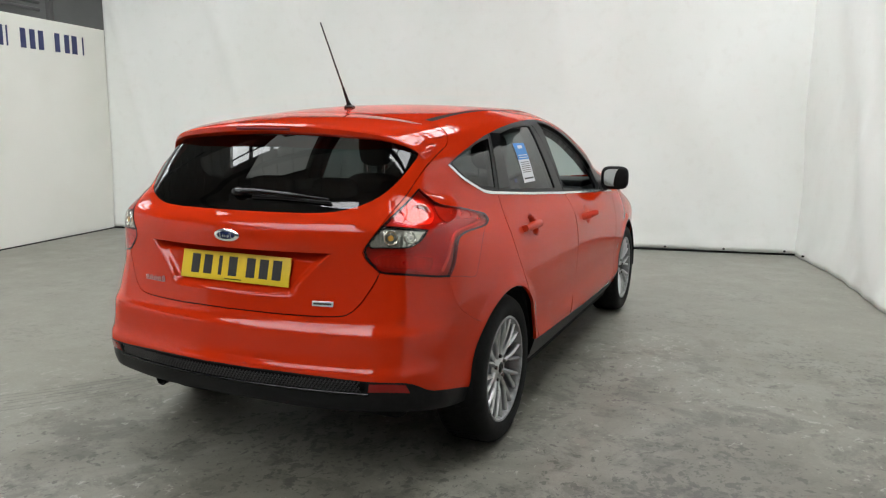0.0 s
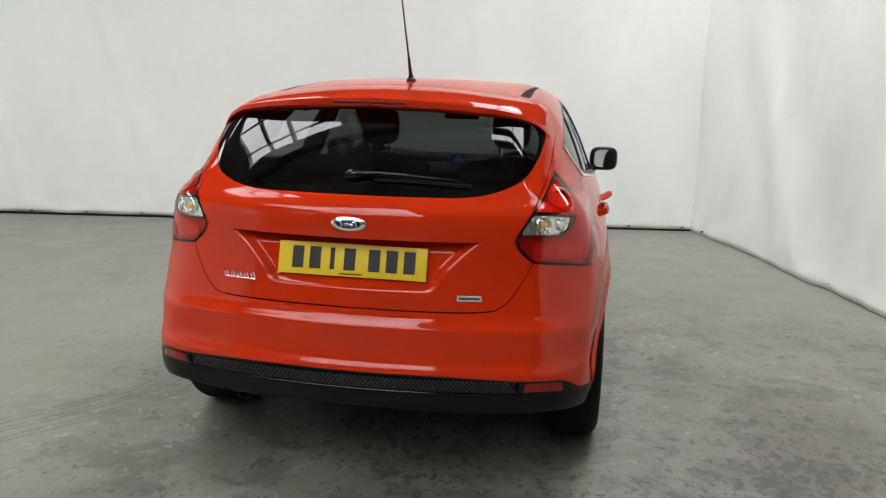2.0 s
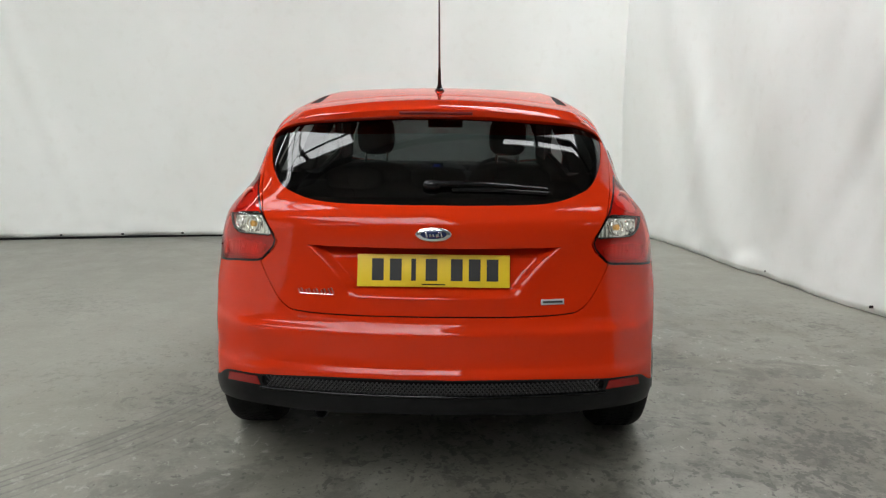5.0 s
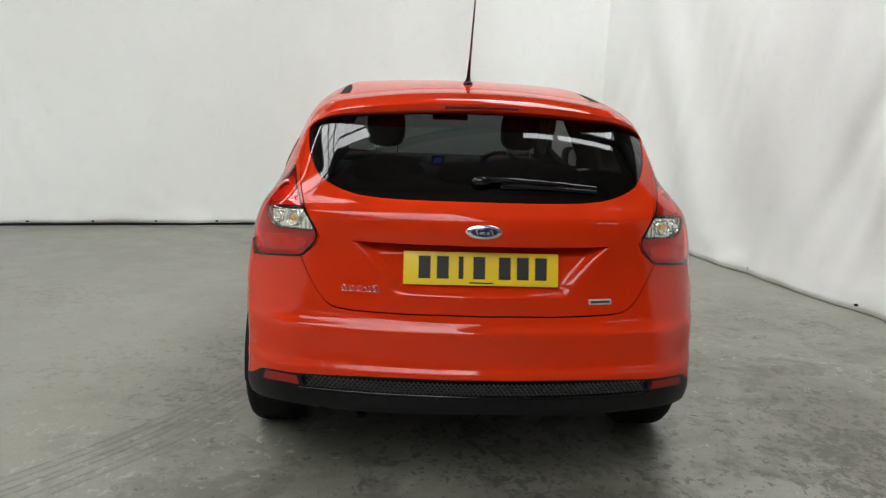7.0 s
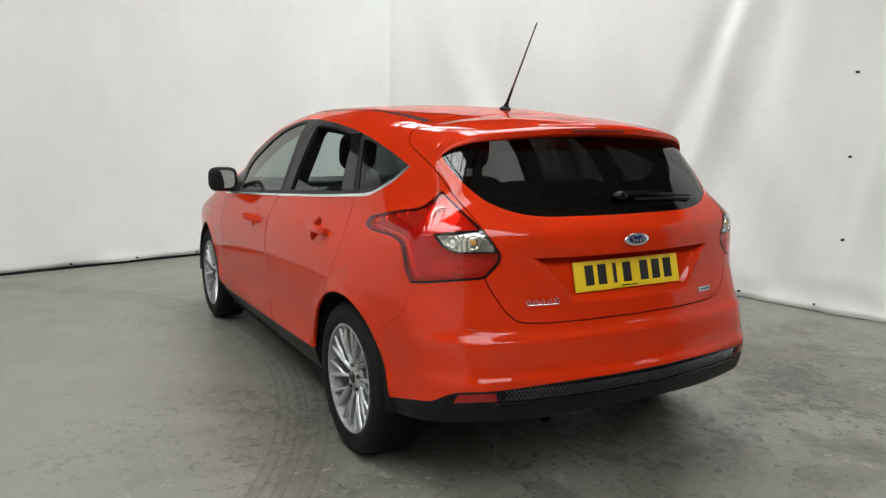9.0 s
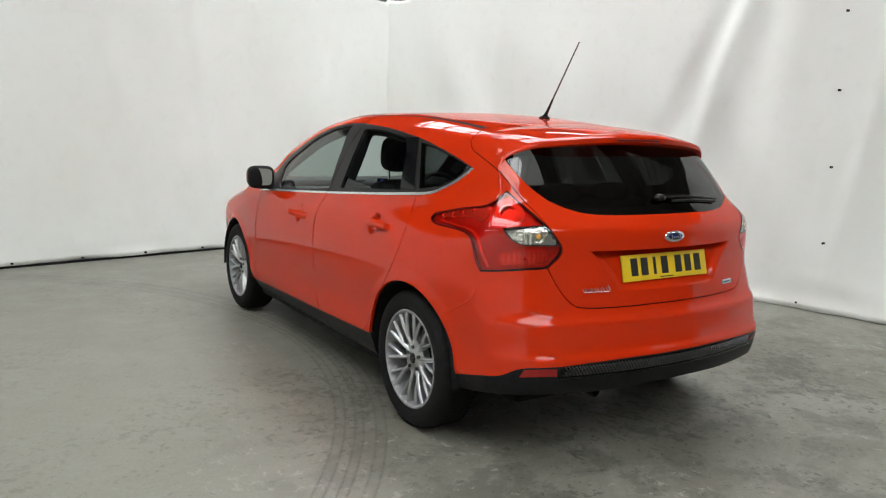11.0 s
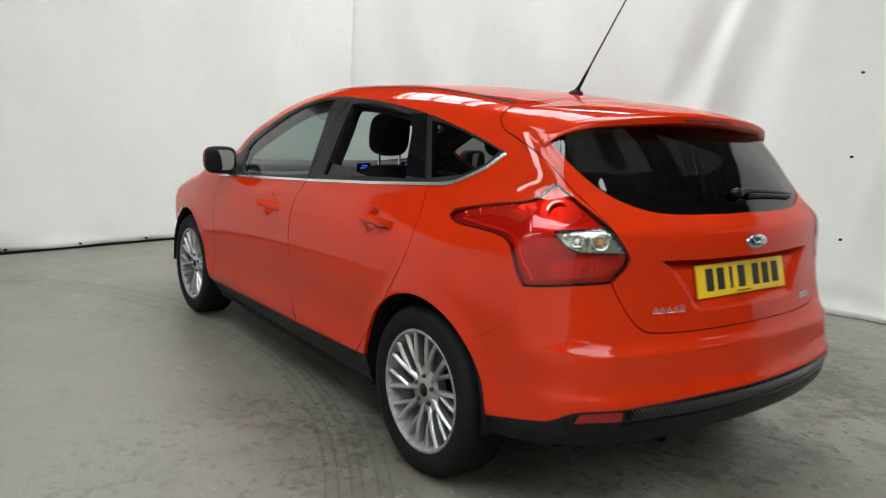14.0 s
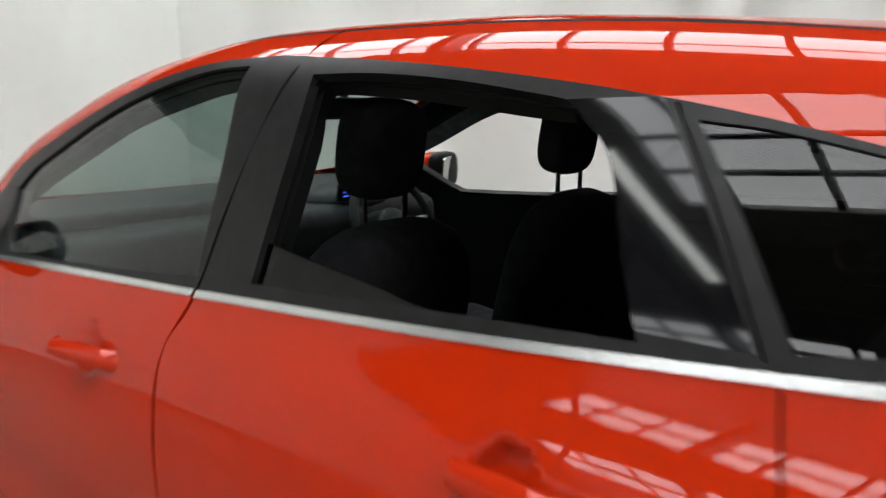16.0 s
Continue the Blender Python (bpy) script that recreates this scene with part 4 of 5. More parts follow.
    solid = [(P, N, [t for name, ts in g.items() if name not in ("plate_bed", "tail_glass", "quarter_glass", "door_glass", "windscreen") for t in ts]) for P, N, g in (rear_cut, front_cut)]
    put_panel("inner_lining", solid, DARK, car, "black cabin lining", off=-.034, rim=0, back=True, **one)
    near_skin = [(front_cut[0], front_cut[1], [t for name in ("front_wing", "front_door", "roof") for t in front_cut[2][name]])]
    put_panel("pillar_lining", near_skin, LINING, car, "grey pillar lining", off=-.0155, rim=0, back=True, **one)

# ---- the car's fittings ----
def tube(pts, r, n=8):
    """One bent round bar through the points."""
    bm = bmesh.new()
    pts = [Vector(p) for p in pts]
    rings = []
    for i, p in enumerate(pts):
        ax = (pts[min(i + 1, len(pts) - 1)] - pts[max(i - 1, 0)]).normalized()
        side = ax.cross(Vector((.13, .21, .97))).normalized()
        up = ax.cross(side)
        rings.append([bm.verts.new(p + (side * math.cos(2 * math.pi * k / n) + up * math.sin(2 * math.pi * k / n)) * r) for k in range(n)])
    for a, b in zip(rings, rings[1:]):
        for k in range(n):
            bm.faces.new((a[k], a[(k + 1) % n], b[(k + 1) % n], b[k]))
    bm.faces.new(rings[0])
    bm.faces.new(rings[-1])
    return bm


def spoiler():
    root = unflat(flat(bend([(0, -.085, 1.42), (.2, -.09, 1.415), (.38, -.10, 1.40), (.52, -.115, 1.372), (.59, -.13, 1.335), (.626, -.19, 1.290), (.640, -.27, 1.255), (.636, -.335, 1.232)], .001), R)[::12], R)
    edge = bend([(0, -.505, 1.372), (.2, -.497, 1.366), (.38, -.465, 1.350), (.50, -.425, 1.331), (.572, -.385, 1.303), (.612, -.352, 1.270), (.633, -.338, 1.233)], .001)
    n = 48
    root = root[np.linspace(0, len(root) - 1, n).astype(int)]
    edge = edge[np.linspace(0, len(edge) - 1, n).astype(int)]
    rows = []
    for a, b, f in zip(root, edge, np.linspace(0, 1, n)):
        fade = 1 - f ** 3
        top = (a + b) / 2 + np.array((0, -.02, .022)) * fade
        row = [(1 - t) ** 2 * a + 2 * t * (1 - t) * top + t * t * b for t in np.linspace(0, 1, 10)]
        row[0] = row[0] - np.array((0, 0, .002))
        row += [b + np.array((0, -.006, -.006)) * fade, b + np.array((0, -.006, -.028)) * fade, b + np.array((0, .012, -.038)) * fade, b + np.array((-.02, .15, -.045)) * fade]
        rows.append(row)
    k = len(rows[0])
    verts, faces = [], []
    for s in (1, -1):
        o = len(verts)
        verts += [np.array(p) * (s, 1, 1) for row in rows for p in row]
        for i in range(n - 1):
            for j in range(k - 1):
                f = (o + i * k + j, o + i * k + j + 1, o + (i + 1) * k + j + 1, o + (i + 1) * k + j)
                faces.append(f[::-1] if s > 0 else f)
    bm = bmesh.new()
    vs = [bm.verts.new(v) for v in verts]
    for f in faces:
        bm.faces.new([vs[i] for i in f])
    bmesh.ops.remove_doubles(bm, verts=bm.verts, dist=.0008)
    ob = part("spoiler", bm, PAINT, car, "red roof spoiler over the rear window", smooth=40)
    bm = tube([(x, -.5085 + .09 * x * x, 1.352 - .03 * x * x) for x in np.linspace(-.13, .13, 13)], .006)
    part("brake_light", bm, BRAKE, ob, "dark red high brake light", smooth=60)


spoiler()


def tail_at(x, z, out=0.0):
    """A frame on the tail: x across, z up, y into the car."""
    p, d = on_tail(abs(x), z), normals_of(np.array([on_tail(abs(x), z)]))[0]
    sx = 1 if x >= 0 else -1
    n = Vector((d[0] * sx, d[1], d[2]))
    across = Vector((0, 0, 1)).cross(-n).normalized() * -1
    up = (-n).cross(across).normalized()
    if up.z < 0:
        up, across = -up, -across
    m = Matrix((across, -n, up)).transposed().to_4x4()
    return Matrix.Translation(Vector((p[0] * sx, p[1], p[2])) + n * out) @ m


def number_plate():
    m = Matrix.Translation((0, -.7105, .8215)) @ pose(0, 0, 0, -14, 0, 0)
    ob = part("number_plate", boxed((.52, .006, .111), m, .002), YELLOW, car, "yellow plate with black bars", smooth=40)
    x = -.190
    for i in range(7):
        part("bar", boxed((.016 if i == 2 else .040, .002, .075), m @ Matrix.Translation((x, -.0035, .003))), INK, ob)
        x += .061 + (.025 if i == 3 else 0)
    part("maker_line", boxed((.08, .002, .004), m @ Matrix.Translation((0, -.0035, -.047))), TRIM, ob)


number_plate()


def badges():
    m = tail_at(0, .953, .004)
    ring = bmesh.new()
    ellipsoid(ring, (.060, .007, .0245), m, 32, 12)
    ob = part("badge", ring, CHROME, car, "chrome-rimmed dark blue oval badge", smooth=60)
    part("badge_face", ellipsoid(bmesh.new(), (.053, .0085, .0195), m, 32, 12), ENAMEL, ob, "dark blue oval", smooth=60)
    bm = bmesh.new()
    for dx, w, h, dz in ((-.026, .004, .018, 0), (-.013, .011, .010, -.003), (.001, .005, .010, -.003), (.011, .007, .010, -.003), (.024, .005, .018, 0), (-.021, .012, .003, .007)):
        box(bm, (w, .002, h), m @ Matrix.Translation((dx, -.0082, dz)) @ pose(0, 0, 0, 0, 18, 0), .0008, 1)
    part("badge_marks", bm, CHROME, ob, "plain silver marks")
    m = tail_at(-.405, .748, .003)
    bm = bmesh.new()
    for i, h in enumerate((.025, .018, .018, .018, .018)):
        at = m @ Matrix.Translation((-.058 + .0275 * i, 0, h / 2 - .010)) @ pose(0, 0, 0, 0, 28, 0)
        for k in (-.0055, .0055):
            box(bm, (.0042, .003, h), at @ Matrix.Translation((k, 0, 0)), .001, 1)
    box(bm, (.126, .002, .0025), m @ Matrix.Translation((-.004, .0004, -.010)), .0008, 1)
    part("model_badge", bm, CHROME, car, "slanting chrome marks")
    m = tail_at(.407, .720, .002)
    ob = part("trim_badge", boxed((.082, .004, .019), m, .0015), SILVER, car, "small silver plaque")
    part("plaque_line", boxed((.07, .001, .007), m @ Matrix.Translation((0, -.0024, 0))), STEEL, ob)


badges()


def wiper():
    p = [tail_at(x, z, .018).translation for x, z in ((.0, 1.104), (.08, 1.106), (.17, 1.102), (.28, 1.095), (.385, 1.086))]
    bm = bmesh.new()
    for a, b, r in zip(p, p[1:], (.011, .009, .008, .006)):
        rod(bm, a, b, r, r * .85, 10)
    ob = part("rear_wiper", bm, BLACK, car, "black rear wiper arm", smooth=50)
    part("pivot_cap", ellipsoid(bmesh.new(), (.032, .018, .019), tail_at(-.008, 1.103, .012)), BLACK, ob, "glossy rounded cap", smooth=60)
    q = [tail_at(x, z, .006).translation for x, z in ((.06, 1.092), (.2, 1.091), (.39, 1.079))]
    bm = bmesh.new()
    for a, b in zip(q, q[1:]):
        rod(bm, a, b, .006, n=6)
    part("blade", bm, TRIM, ob, "rubber blade")


wiper()


def antenna():
    bm = ellipsoid(bmesh.new(), (.021, .040, .016), Matrix.Translation((0, .160, 1.451)), 20, 12)
    ob = part("antenna", bm, BLACK, car, "black roof aerial leaning back", smooth=60)
    rod_bm = rod(bmesh.new(), (0, .158, 1.455), (0, .142, 1.480), .0150, .0075, 16)
    rod(rod_bm, (0, .142, 1.479), (0, .100, 1.545), .0080, .0055)
    part("spring_base", rod_bm, TRIM, ob, smooth=40)
    part("rod", rod(bmesh.new(), (0, .100, 1.545), (0, -.078, 1.815), .0045, .003, 8), STEEL, ob, "thin dark aerial rod", smooth=40)


antenna()


def grille():
    bm = bmesh.new()
    for i in range(-38, 39):
        x = i * .0155
        for d in (-1, 1):
            pts = []
            for t in (0, .5, 1):
                xx, zz = x + d * (t - .5) * .034, .413 + t * .042
                if abs(xx) > .588:
                    break
                q = on_tail(abs(xx), zz)
                pts.append(Vector((math.copysign(q[0], xx), q[1] - .001, q[2])))
            for a, b in zip(pts, pts[1:]):
                rod(bm, a, b, .0028, n=5)
    tagged(part("grille_mesh", bm, MESH, car, "black diamond mesh"), kind="stuff")
    pts = [on_tail(abs(x), .404) * (math.copysign(1, x), 1, 1) for x in np.linspace(-.60, .60, 25)]
    bm = tube(pts, .006)
    part("lower_lip", bm, BLACK, car, "shiny lower lip", smooth=60)


grille()


def exhaust():
    part("exhaust_pipe", lathe([(.024, 0), (.026, .002), (.026, .20), (.022, .20), (.022, 0), (.024, 0)], 20, Matrix.Translation((-.39, -.735, .318)) @ pose(0, 0, 0, 6, 0, 0) @ pose(0, 0, 0, 0, 0, 90)), TRIM, car, "dark exhaust tip", smooth=40)


exhaust()


def wheel(yc, side):
    hub = new("wheel")
    hub.parent = car
    tagged(hub, "multi-spoke silver alloy wheel")
    # the outer face looks along +x
    tyre = [(.226, .030), (.232, .044), (.250, .052), (.285, .054), (.303, .046), (.316, .030), (.3225, .012), (.3225, -.10), (.316, -.140), (.300, -.158), (.26, -.163), (.228, -.155), (.222, -.14), (.222, .02), (.226, .030)]
    part("tyre", lathe(tyre, 72), TYRE, hub, "black tyre", smooth=35)
    grooves = bmesh.new()
    for x in (-.005, -.038, -.072, -.105):
        for i in range(72):
            a = 2 * math.pi * (i + .5 * (x < -.05)) / 72
            box(grooves, (.026, .008, .006), pose(0, 0, 0, math.degrees(a)) @ Matrix.Translation((x - .01, 0, .3215)) @ pose(0, 0, 0, 0, 0, 22))
    part("tread", grooves, TYRE, hub, "tyre tread blocks")
    barrel = [(.232, .040), (.229, .046), (.221, .045), (.214, .030), (.206, -.02), (.200, -.12), (.21, -.14), (.214, -.14), (.206, -.12), (.212, -.02), (.222, .025), (.232, .040)]
    part("rim", lathe(barrel, 72), BARREL, hub, "silver rim", smooth=40)
    bm = bmesh.new()
    def blade(way, widths, depth):
        """A ridged spoke along (radius, degrees, x) stations."""
        ps = [Vector((x, r * math.cos(radians(a)), r * math.sin(radians(a)))) for r, a, x in way]
        rings = []
        for n, (p, w) in enumerate(zip(ps, widths)):
            ax = (ps[min(n + 1, len(ps) - 1)] - ps[max(n - 1, 0)]).normalized()
            across = ax.cross(Vector((1, 0, 0))).normalized()
            rings.append([bm.verts.new(p + across * c * w + Vector((o, 0, 0))) for c, o in ((-.75, -depth), (-1, -.008), (-.80, -.002), (-.15, .003), (.80, -.002), (1, -.008), (.75, -depth))])
        for ra, rb in zip(rings, rings[1:]):
            for n in range(7):
                bm.faces.new((ra[n], ra[(n + 1) % 7], rb[(n + 1) % 7], rb[n]))

    for i in range(10):
        a = 36 * i + 9
        blade([(.050, a, .014), (.10, a + 1.5, .026), (.16, a + 3, .034), (.2205, a + 4, .036)], (.0125, .0110, .0100, .0095), .030)
        blade([(.092, a + 3, .022), (.13, a - 7, .030), (.175, a - 11, .035), (.2205, a - 13, .036)], (.0060, .0085, .0090, .0090), .028)
    part("spokes", bm, ALLOY, hub, "thin paired silver spokes", smooth=50)
    part("hub_face", lathe([(.0, .022), (.030, .022), (.036, .018), (.068, .014), (.084, .010), (.090, -.02), (.0, -.02)], 40), ALLOY, hub, smooth=40)
    part("centre_cap", lathe([(0, .027), (.020, .0265), (.026, .022), (.026, .015), (0, .015)], 28), BLACK, hub, "dark centre cap", smooth=40)
    for i in range(5):
        a = radians(72 * i + 20)
        c = (.053 * math.cos(a), .053 * math.sin(a))
        bm = rod(bmesh.new(), (.005, *c), (.026, *c), .0095, .0085, 6)
        part("wheel_nut", bm, STEEL, hub)
    part("brake_disc", lathe([(.06, -.060), (.145, -.060), (.145, -.075), (.06, -.075)], 48), STEEL, hub, "brake disc")
    part("brake_drum", lathe([(0, -.05), (.07, -.05), (.08, -.09), (.16, -.10), (.16, -.14), (0, -.14)], 32), DARK, hub)
    hub.matrix_basis = pose(side * .823, yc, .3225, 0, 0, 0 if side > 0 else 180)
    return hub


for yc in WHEELS:
    for side in (1, -1):
        wheel(yc, side)


def arch_liner(yc, side):
    bm = bmesh.new()
    n = 28
    rings = []
    for i in range(n + 1):
        a = radians(-6 + 192 * i / n)
        rings.append([bm.verts.new((side * x, yc + r * math.cos(a), .325 + r * math.sin(a))) for x, r in ((.872 if abs(yc) > 1 else .862, .364), (.80, .372), (.60, .372), (.58, .05))])
    for a, b in zip(rings, rings[1:]):
        for j in range(3):
            bm.faces.new((a[j], a[j + 1], b[j + 1], b[j]))
    part("wheel_arch_liner", bm, DARK, car, "black wheel arch lining")


for yc in WHEELS:
    for side in (1, -1):
        arch_liner(yc, side)
part("underbody", boxed((1.16, 3.6, .12), Matrix.Translation((0, 1.36, .255)), .03), DARK, car, "dark underbody")
part("underbody_centre", boxed((1.64, 1.86, .12), Matrix.Translation((0, 1.325, .250)), .03), DARK, car)
part("silencer", ellipsoid(bmesh.new(), (.40, .17, .065), Matrix.Translation((-.08, -.46, .325)), 24, 14, .6), DARK, car, "dark rear silencer", smooth=60)
part("undertray", boxed((1.15, 1.1, .06), Matrix.Translation((0, 2.85, .205)), .02), DARK, car, "dark plastic undertray")
part("boot_floor", boxed((1.34, .36, .12), Matrix.Translation((0, -.40, .36)), .03), DARK, car)


def side_at(y, z, left, out=0.0):
    """A frame on the flank: x outwards, y forwards."""
    p = on_side(y, z)
    n = Vector((normals_of(np.array([on_side(y - .09, z)]))[0] + normals_of(np.array([on_side(y + .11, z)]))[0]) / 2)
    p = (on_side(y - .09, z) + on_side(y + .11, z)) / 2
    n.normalize()
    ahead = (Vector((0, 1, 0)) - n * n.y).normalized()
    m = Matrix.Translation(Vector(p) + n * out) @ Matrix((n, ahead, n.cross(ahead))).transposed().to_4x4()
    return Matrix.Diagonal((-1, 1, 1, 1)) @ m if left else m


def door_handle(y, z, left, door):
    m = side_at(y, z, left)
    pts = [(-.006, -.112), (.017, -.104), (.023, -.060), (.024, 0), (.023, .056), (.017, .100), (-.006, .110)]
    bm = bmesh.new()
    rings = []
    for x, dy in pts:
        h = .0185 if abs(dy) < .07 else .0145
        rings.append([bm.verts.new(m @ Vector((x + ox, dy, oz * h))) for ox, oz in ((.008, -.55), (.008, .55), (.002, 1), (-.006, 1), (-.008, .4), (-.008, -.4), (-.006, -1), (.002, -1))])
    for a, b in zip(rings, rings[1:]):
        for j in range(8):
            bm.faces.new((a[j], a[(j + 1) % 8], b[(j + 1) % 8], b[j]))
    for r in (rings[0], rings[-1]):
        bm.faces.new(r)
    part("door_handle", bm, PAINT, door, "body-coloured pull handle", smooth=50)


def mirror(side, door):
    at = Matrix.Translation((side * .905, 1.99, 1.037)) @ Matrix.Diagonal((side, 1, 1, 1)) @ pose(0, 0, 0, 0, 0, 6)
    ob = part("door_mirror", ellipsoid(bmesh.new(), (.086, .050, .073), at @ Matrix.Translation((0, .03, 0)), 28, 16, .62), PAINT, door, "red mirror shell", smooth=60)
    part("mirror_frame", ellipsoid(bmesh.new(), (.089, .030, .076), at @ Matrix.Translation((0, -.006, 0)), 28, 16, .55), TRIM, ob, "black mirror housing", smooth=60)
    glass = bmesh.new()
    tilt = at @ Matrix.Translation((.0, -.036, .002)) @ pose(0, 0, 0, 3, 0, 16)
    loop = [(math.copysign(abs(math.cos(a)) ** .5, math.cos(a)) * .068, math.copysign(abs(math.sin(a)) ** .5, math.sin(a)) * .056) for a in np.linspace(0, 2 * math.pi, 41)[:-1]]
    face, back = [[glass.verts.new(tilt @ Vector((x, y, z))) for x, z in loop] for y in (0, .006)]
    glass.faces.new(face)
    glass.faces.new(back[::-1])
    for i in range(40):
        glass.faces.new((face[i], back[i], back[(i + 1) % 40], face[(i + 1) % 40]))
    part("mirror_glass", glass, MIRROR, ob, "mirror glass")
    bm = rod(bmesh.new(), at @ Vector((-.05, .01, -.055)), (side * .815, 1.95, .965), .026, .034, 10)
    part("mirror_stalk", bm, TRIM, ob, "black mirror foot", smooth=60)


for o in [c for c in car.children if c.name.startswith(("rear_door", "front_door"))]:
    left = sum(v.co.x for v in o.data.vertices) < 0
    if o.name.startswith("rear"):
        door_handle(.342, .907, left, o)
    else:
        door_handle(1.277, .856, left, o)
        mirror(-1 if left else 1, o)


def lowered_pane():
    """The wound-down rear pane: only its front corner still shows."""
    pts = [on_side(y, z) - np.array((.012, 0, 0)) for y, z in ((.95, 1.03), (.93, 1.105), (.40, 1.045), (.40, 1.03))]
    V = [p * (-1, 1, 1) for p in pts] + [(p - np.array((.004, 0, 0))) * (-1, 1, 1) for p in pts]
    door = [c for c in car.children if c.name.startswith("rear_door") and sum(v.co.x for v in c.data.vertices) < 0][0]
    link_mesh("door_window", V, [(0, 1, 2, 3), (7, 6, 5, 4), (0, 4, 5, 1), (1, 5, 6, 2), (2, 6, 7, 3), (3, 7, 4, 0)], GLASS_DARK, door, "nearly wound-down dark window pane", smooth=False)


lowered_pane()


def sticker():
    """A paper label stuck inside the closed rear window."""
    right = [c for c in car.children if c.name.startswith("rear_door") and sum(v.co.x for v in c.data.vertices) > 0][0]

    def at(u, v):
        y, z = .57 + .055 * v + (u - .5) * .155, 1.097 + .187 * v
        p = on_side(y, z)
        return p + np.array((-.0035, 0, 0))

    def strip(name, u0, u1, v0, v1, mat, lift, parent, label=""):
        V = [at(u, v) + np.array((lift, 0, 0)) for v in np.linspace(v0, v1, 5) for u in (u0, u1)]
        V += [p - np.array((.0008, 0, 0)) for p in V]
        F = [(2 * i, 2 * i + 1, 2 * i + 3, 2 * i + 2) for i in range(4)] + [(10 + 2 * i + 2, 10 + 2 * i + 3, 10 + 2 * i + 1, 10 + 2 * i) for i in range(4)]
        return link_mesh(name, V, F, mat, parent, label, smooth=False)
    card = strip("window_label", 0, 1, 0, 1, PAPER, .000, right, "pale printed window label")
    strip("label_head", 0, 1, .58, 1, BLUE, .001, card, "blue heading")
    strip("label_line", .3, .7, .86, .94, PAPER, .002, card)
    strip("label_line", .1, .9, .68, .70, PAPER, .002, card)
    strip("label_line", .1, .9, .62, .64, PAPER, .002, card)
    for v in (.50, .45, .40, .35, .30, .25):
        strip("label_line", .12, .88, v, v + .018, STEEL, .001, card)
    strip("label_line", .1, .9, .08, .12, INK, .001, card)


sticker()


# ---- the cabin ----
def seat(x):
    ob = new("front_seat")
    ob.parent = car
    tagged(ob, "dark fabric front seat")
    part("seat_base", boxed((.50, .52, .17), Matrix.Translation((x, 1.35, .50)) @ pose(0, 0, 0, 6), .05, 3), FABRIC, ob, smooth=50)
    part("seat_back", ellipsoid(bmesh.new(), (.25, .085, .33), Matrix.Translation((x, 1.085, .755)) @ pose(0, 0, 0, 12), 24, 16, .6), FABRIC, ob, smooth=60)
    part("headrest", ellipsoid(bmesh.new(), (.104, .055, .104), Matrix.Translation((x, 1.062, 1.228)) @ pose(0, 0, 0, 8), 24, 16, .6), FABRIC, ob, smooth=60)
    for d in (-.06, .06):
        part("headrest_post", rod(bmesh.new(), (x + d, 1.055, 1.05), (x + d, 1.055, 1.16), .007, n=8), CHROME, ob)


def opening_trim(left):
    """Black pillar and header trim inside the rear door opening."""
    flip = np.array((-1 if left else 1, 1, 1))
    edge = bend([(.806, .918, 1.044), (.719, .921, 1.246), (.660, .945, 1.345), (.640, .93, 1.372), (.642, .80, 1.370), (.648, .64, 1.358), (.66, .44, 1.332)], .03)
    V, F = [], []
    for n, p in enumerate(edge):
        top = float(step(p[2], 1.26, 1.36))
        a = p + np.array((-.012, .004, 0))
        b = a + np.array((-.075 + .035 * top, .02, -.038 * top))
        V += [a * flip, b * flip, (b + np.array((-.01 - .02 * top, .05 * (1 - top), .03 * top))) * flip, (a + np.array((-.004 - .026 * top, .09 * (1 - top), .004 * top))) * flip]
    k = len(edge)
    for n in range(k - 1):
        for j in range(4):
            F.append((4 * n + j, 4 * n + (j + 1) % 4, 4 * n + 4 + (j + 1) % 4, 4 * n + 4 + j))
    F += [(0, 1, 2, 3), tuple(4 * k - 4 + j for j in (3, 2, 1, 0))]
    link_mesh("opening_trim", V, F, DARK, car, "black trim round the door opening", smooth=False)


def pillar_trim(left):
    """The grey trim of the windscreen pillar, seen through the front door window."""
    flip = np.array((-1 if left else 1, 1, 1))
    edge = bend([(.742, 2.06, 1.085), (.724, 1.935, 1.150), (.706, 1.775, 1.217), (.677, 1.580, 1.300), (.651, 1.400, 1.352), (.631, 1.262, 1.382), (.626, 1.10, 1.389)], .04)
    V, F = [], []
    for p in edge:
        a = p + np.array((-.018, 0, .004))
        V += [a * flip, (a + np.array((-.028, -.012, -.046))) * flip, (a + np.array((-.075, .03, -.012))) * flip]
    k = len(edge)
    for n in range(k - 1):
        for j in range(3):
            F.append((3 * n + j, 3 * n + (j + 1) % 3, 3 * n + 3 + (j + 1) % 3, 3 * n + 3 + j))
    F += [(0, 1, 2), (3 * k - 1, 3 * k - 2, 3 * k - 3)]
    link_mesh("pillar_trim", V, F, LINING, car, "grey windscreen pillar trim", smooth=False)


pillar_trim(True)
pillar_trim(False)
opening_trim(True)
opening_trim(False)
seat(-.37)
seat(.37)


def bench():
    ob = new("rear_seat")
    ob.parent = car
    tagged(ob, "dark fabric rear bench")
    part("bench_base", boxed((1.24, .48, .16), Matrix.Translation((0, .42, .54)), .05, 3), FABRIC, ob, smooth=50)
    part("bench_back", boxed((1.24, .16, .52), Matrix.Translation((0, .10, .80)) @ pose(0, 0, 0, 14), .06, 3), FABRIC, ob, smooth=50)
    for x in (-.36, 0, .36):
        part("headrest", ellipsoid(bmesh.new(), (.12, .05, .05), Matrix.Translation((x, .02, 1.075)), 20, 12, .65), FABRIC, ob, smooth=60)


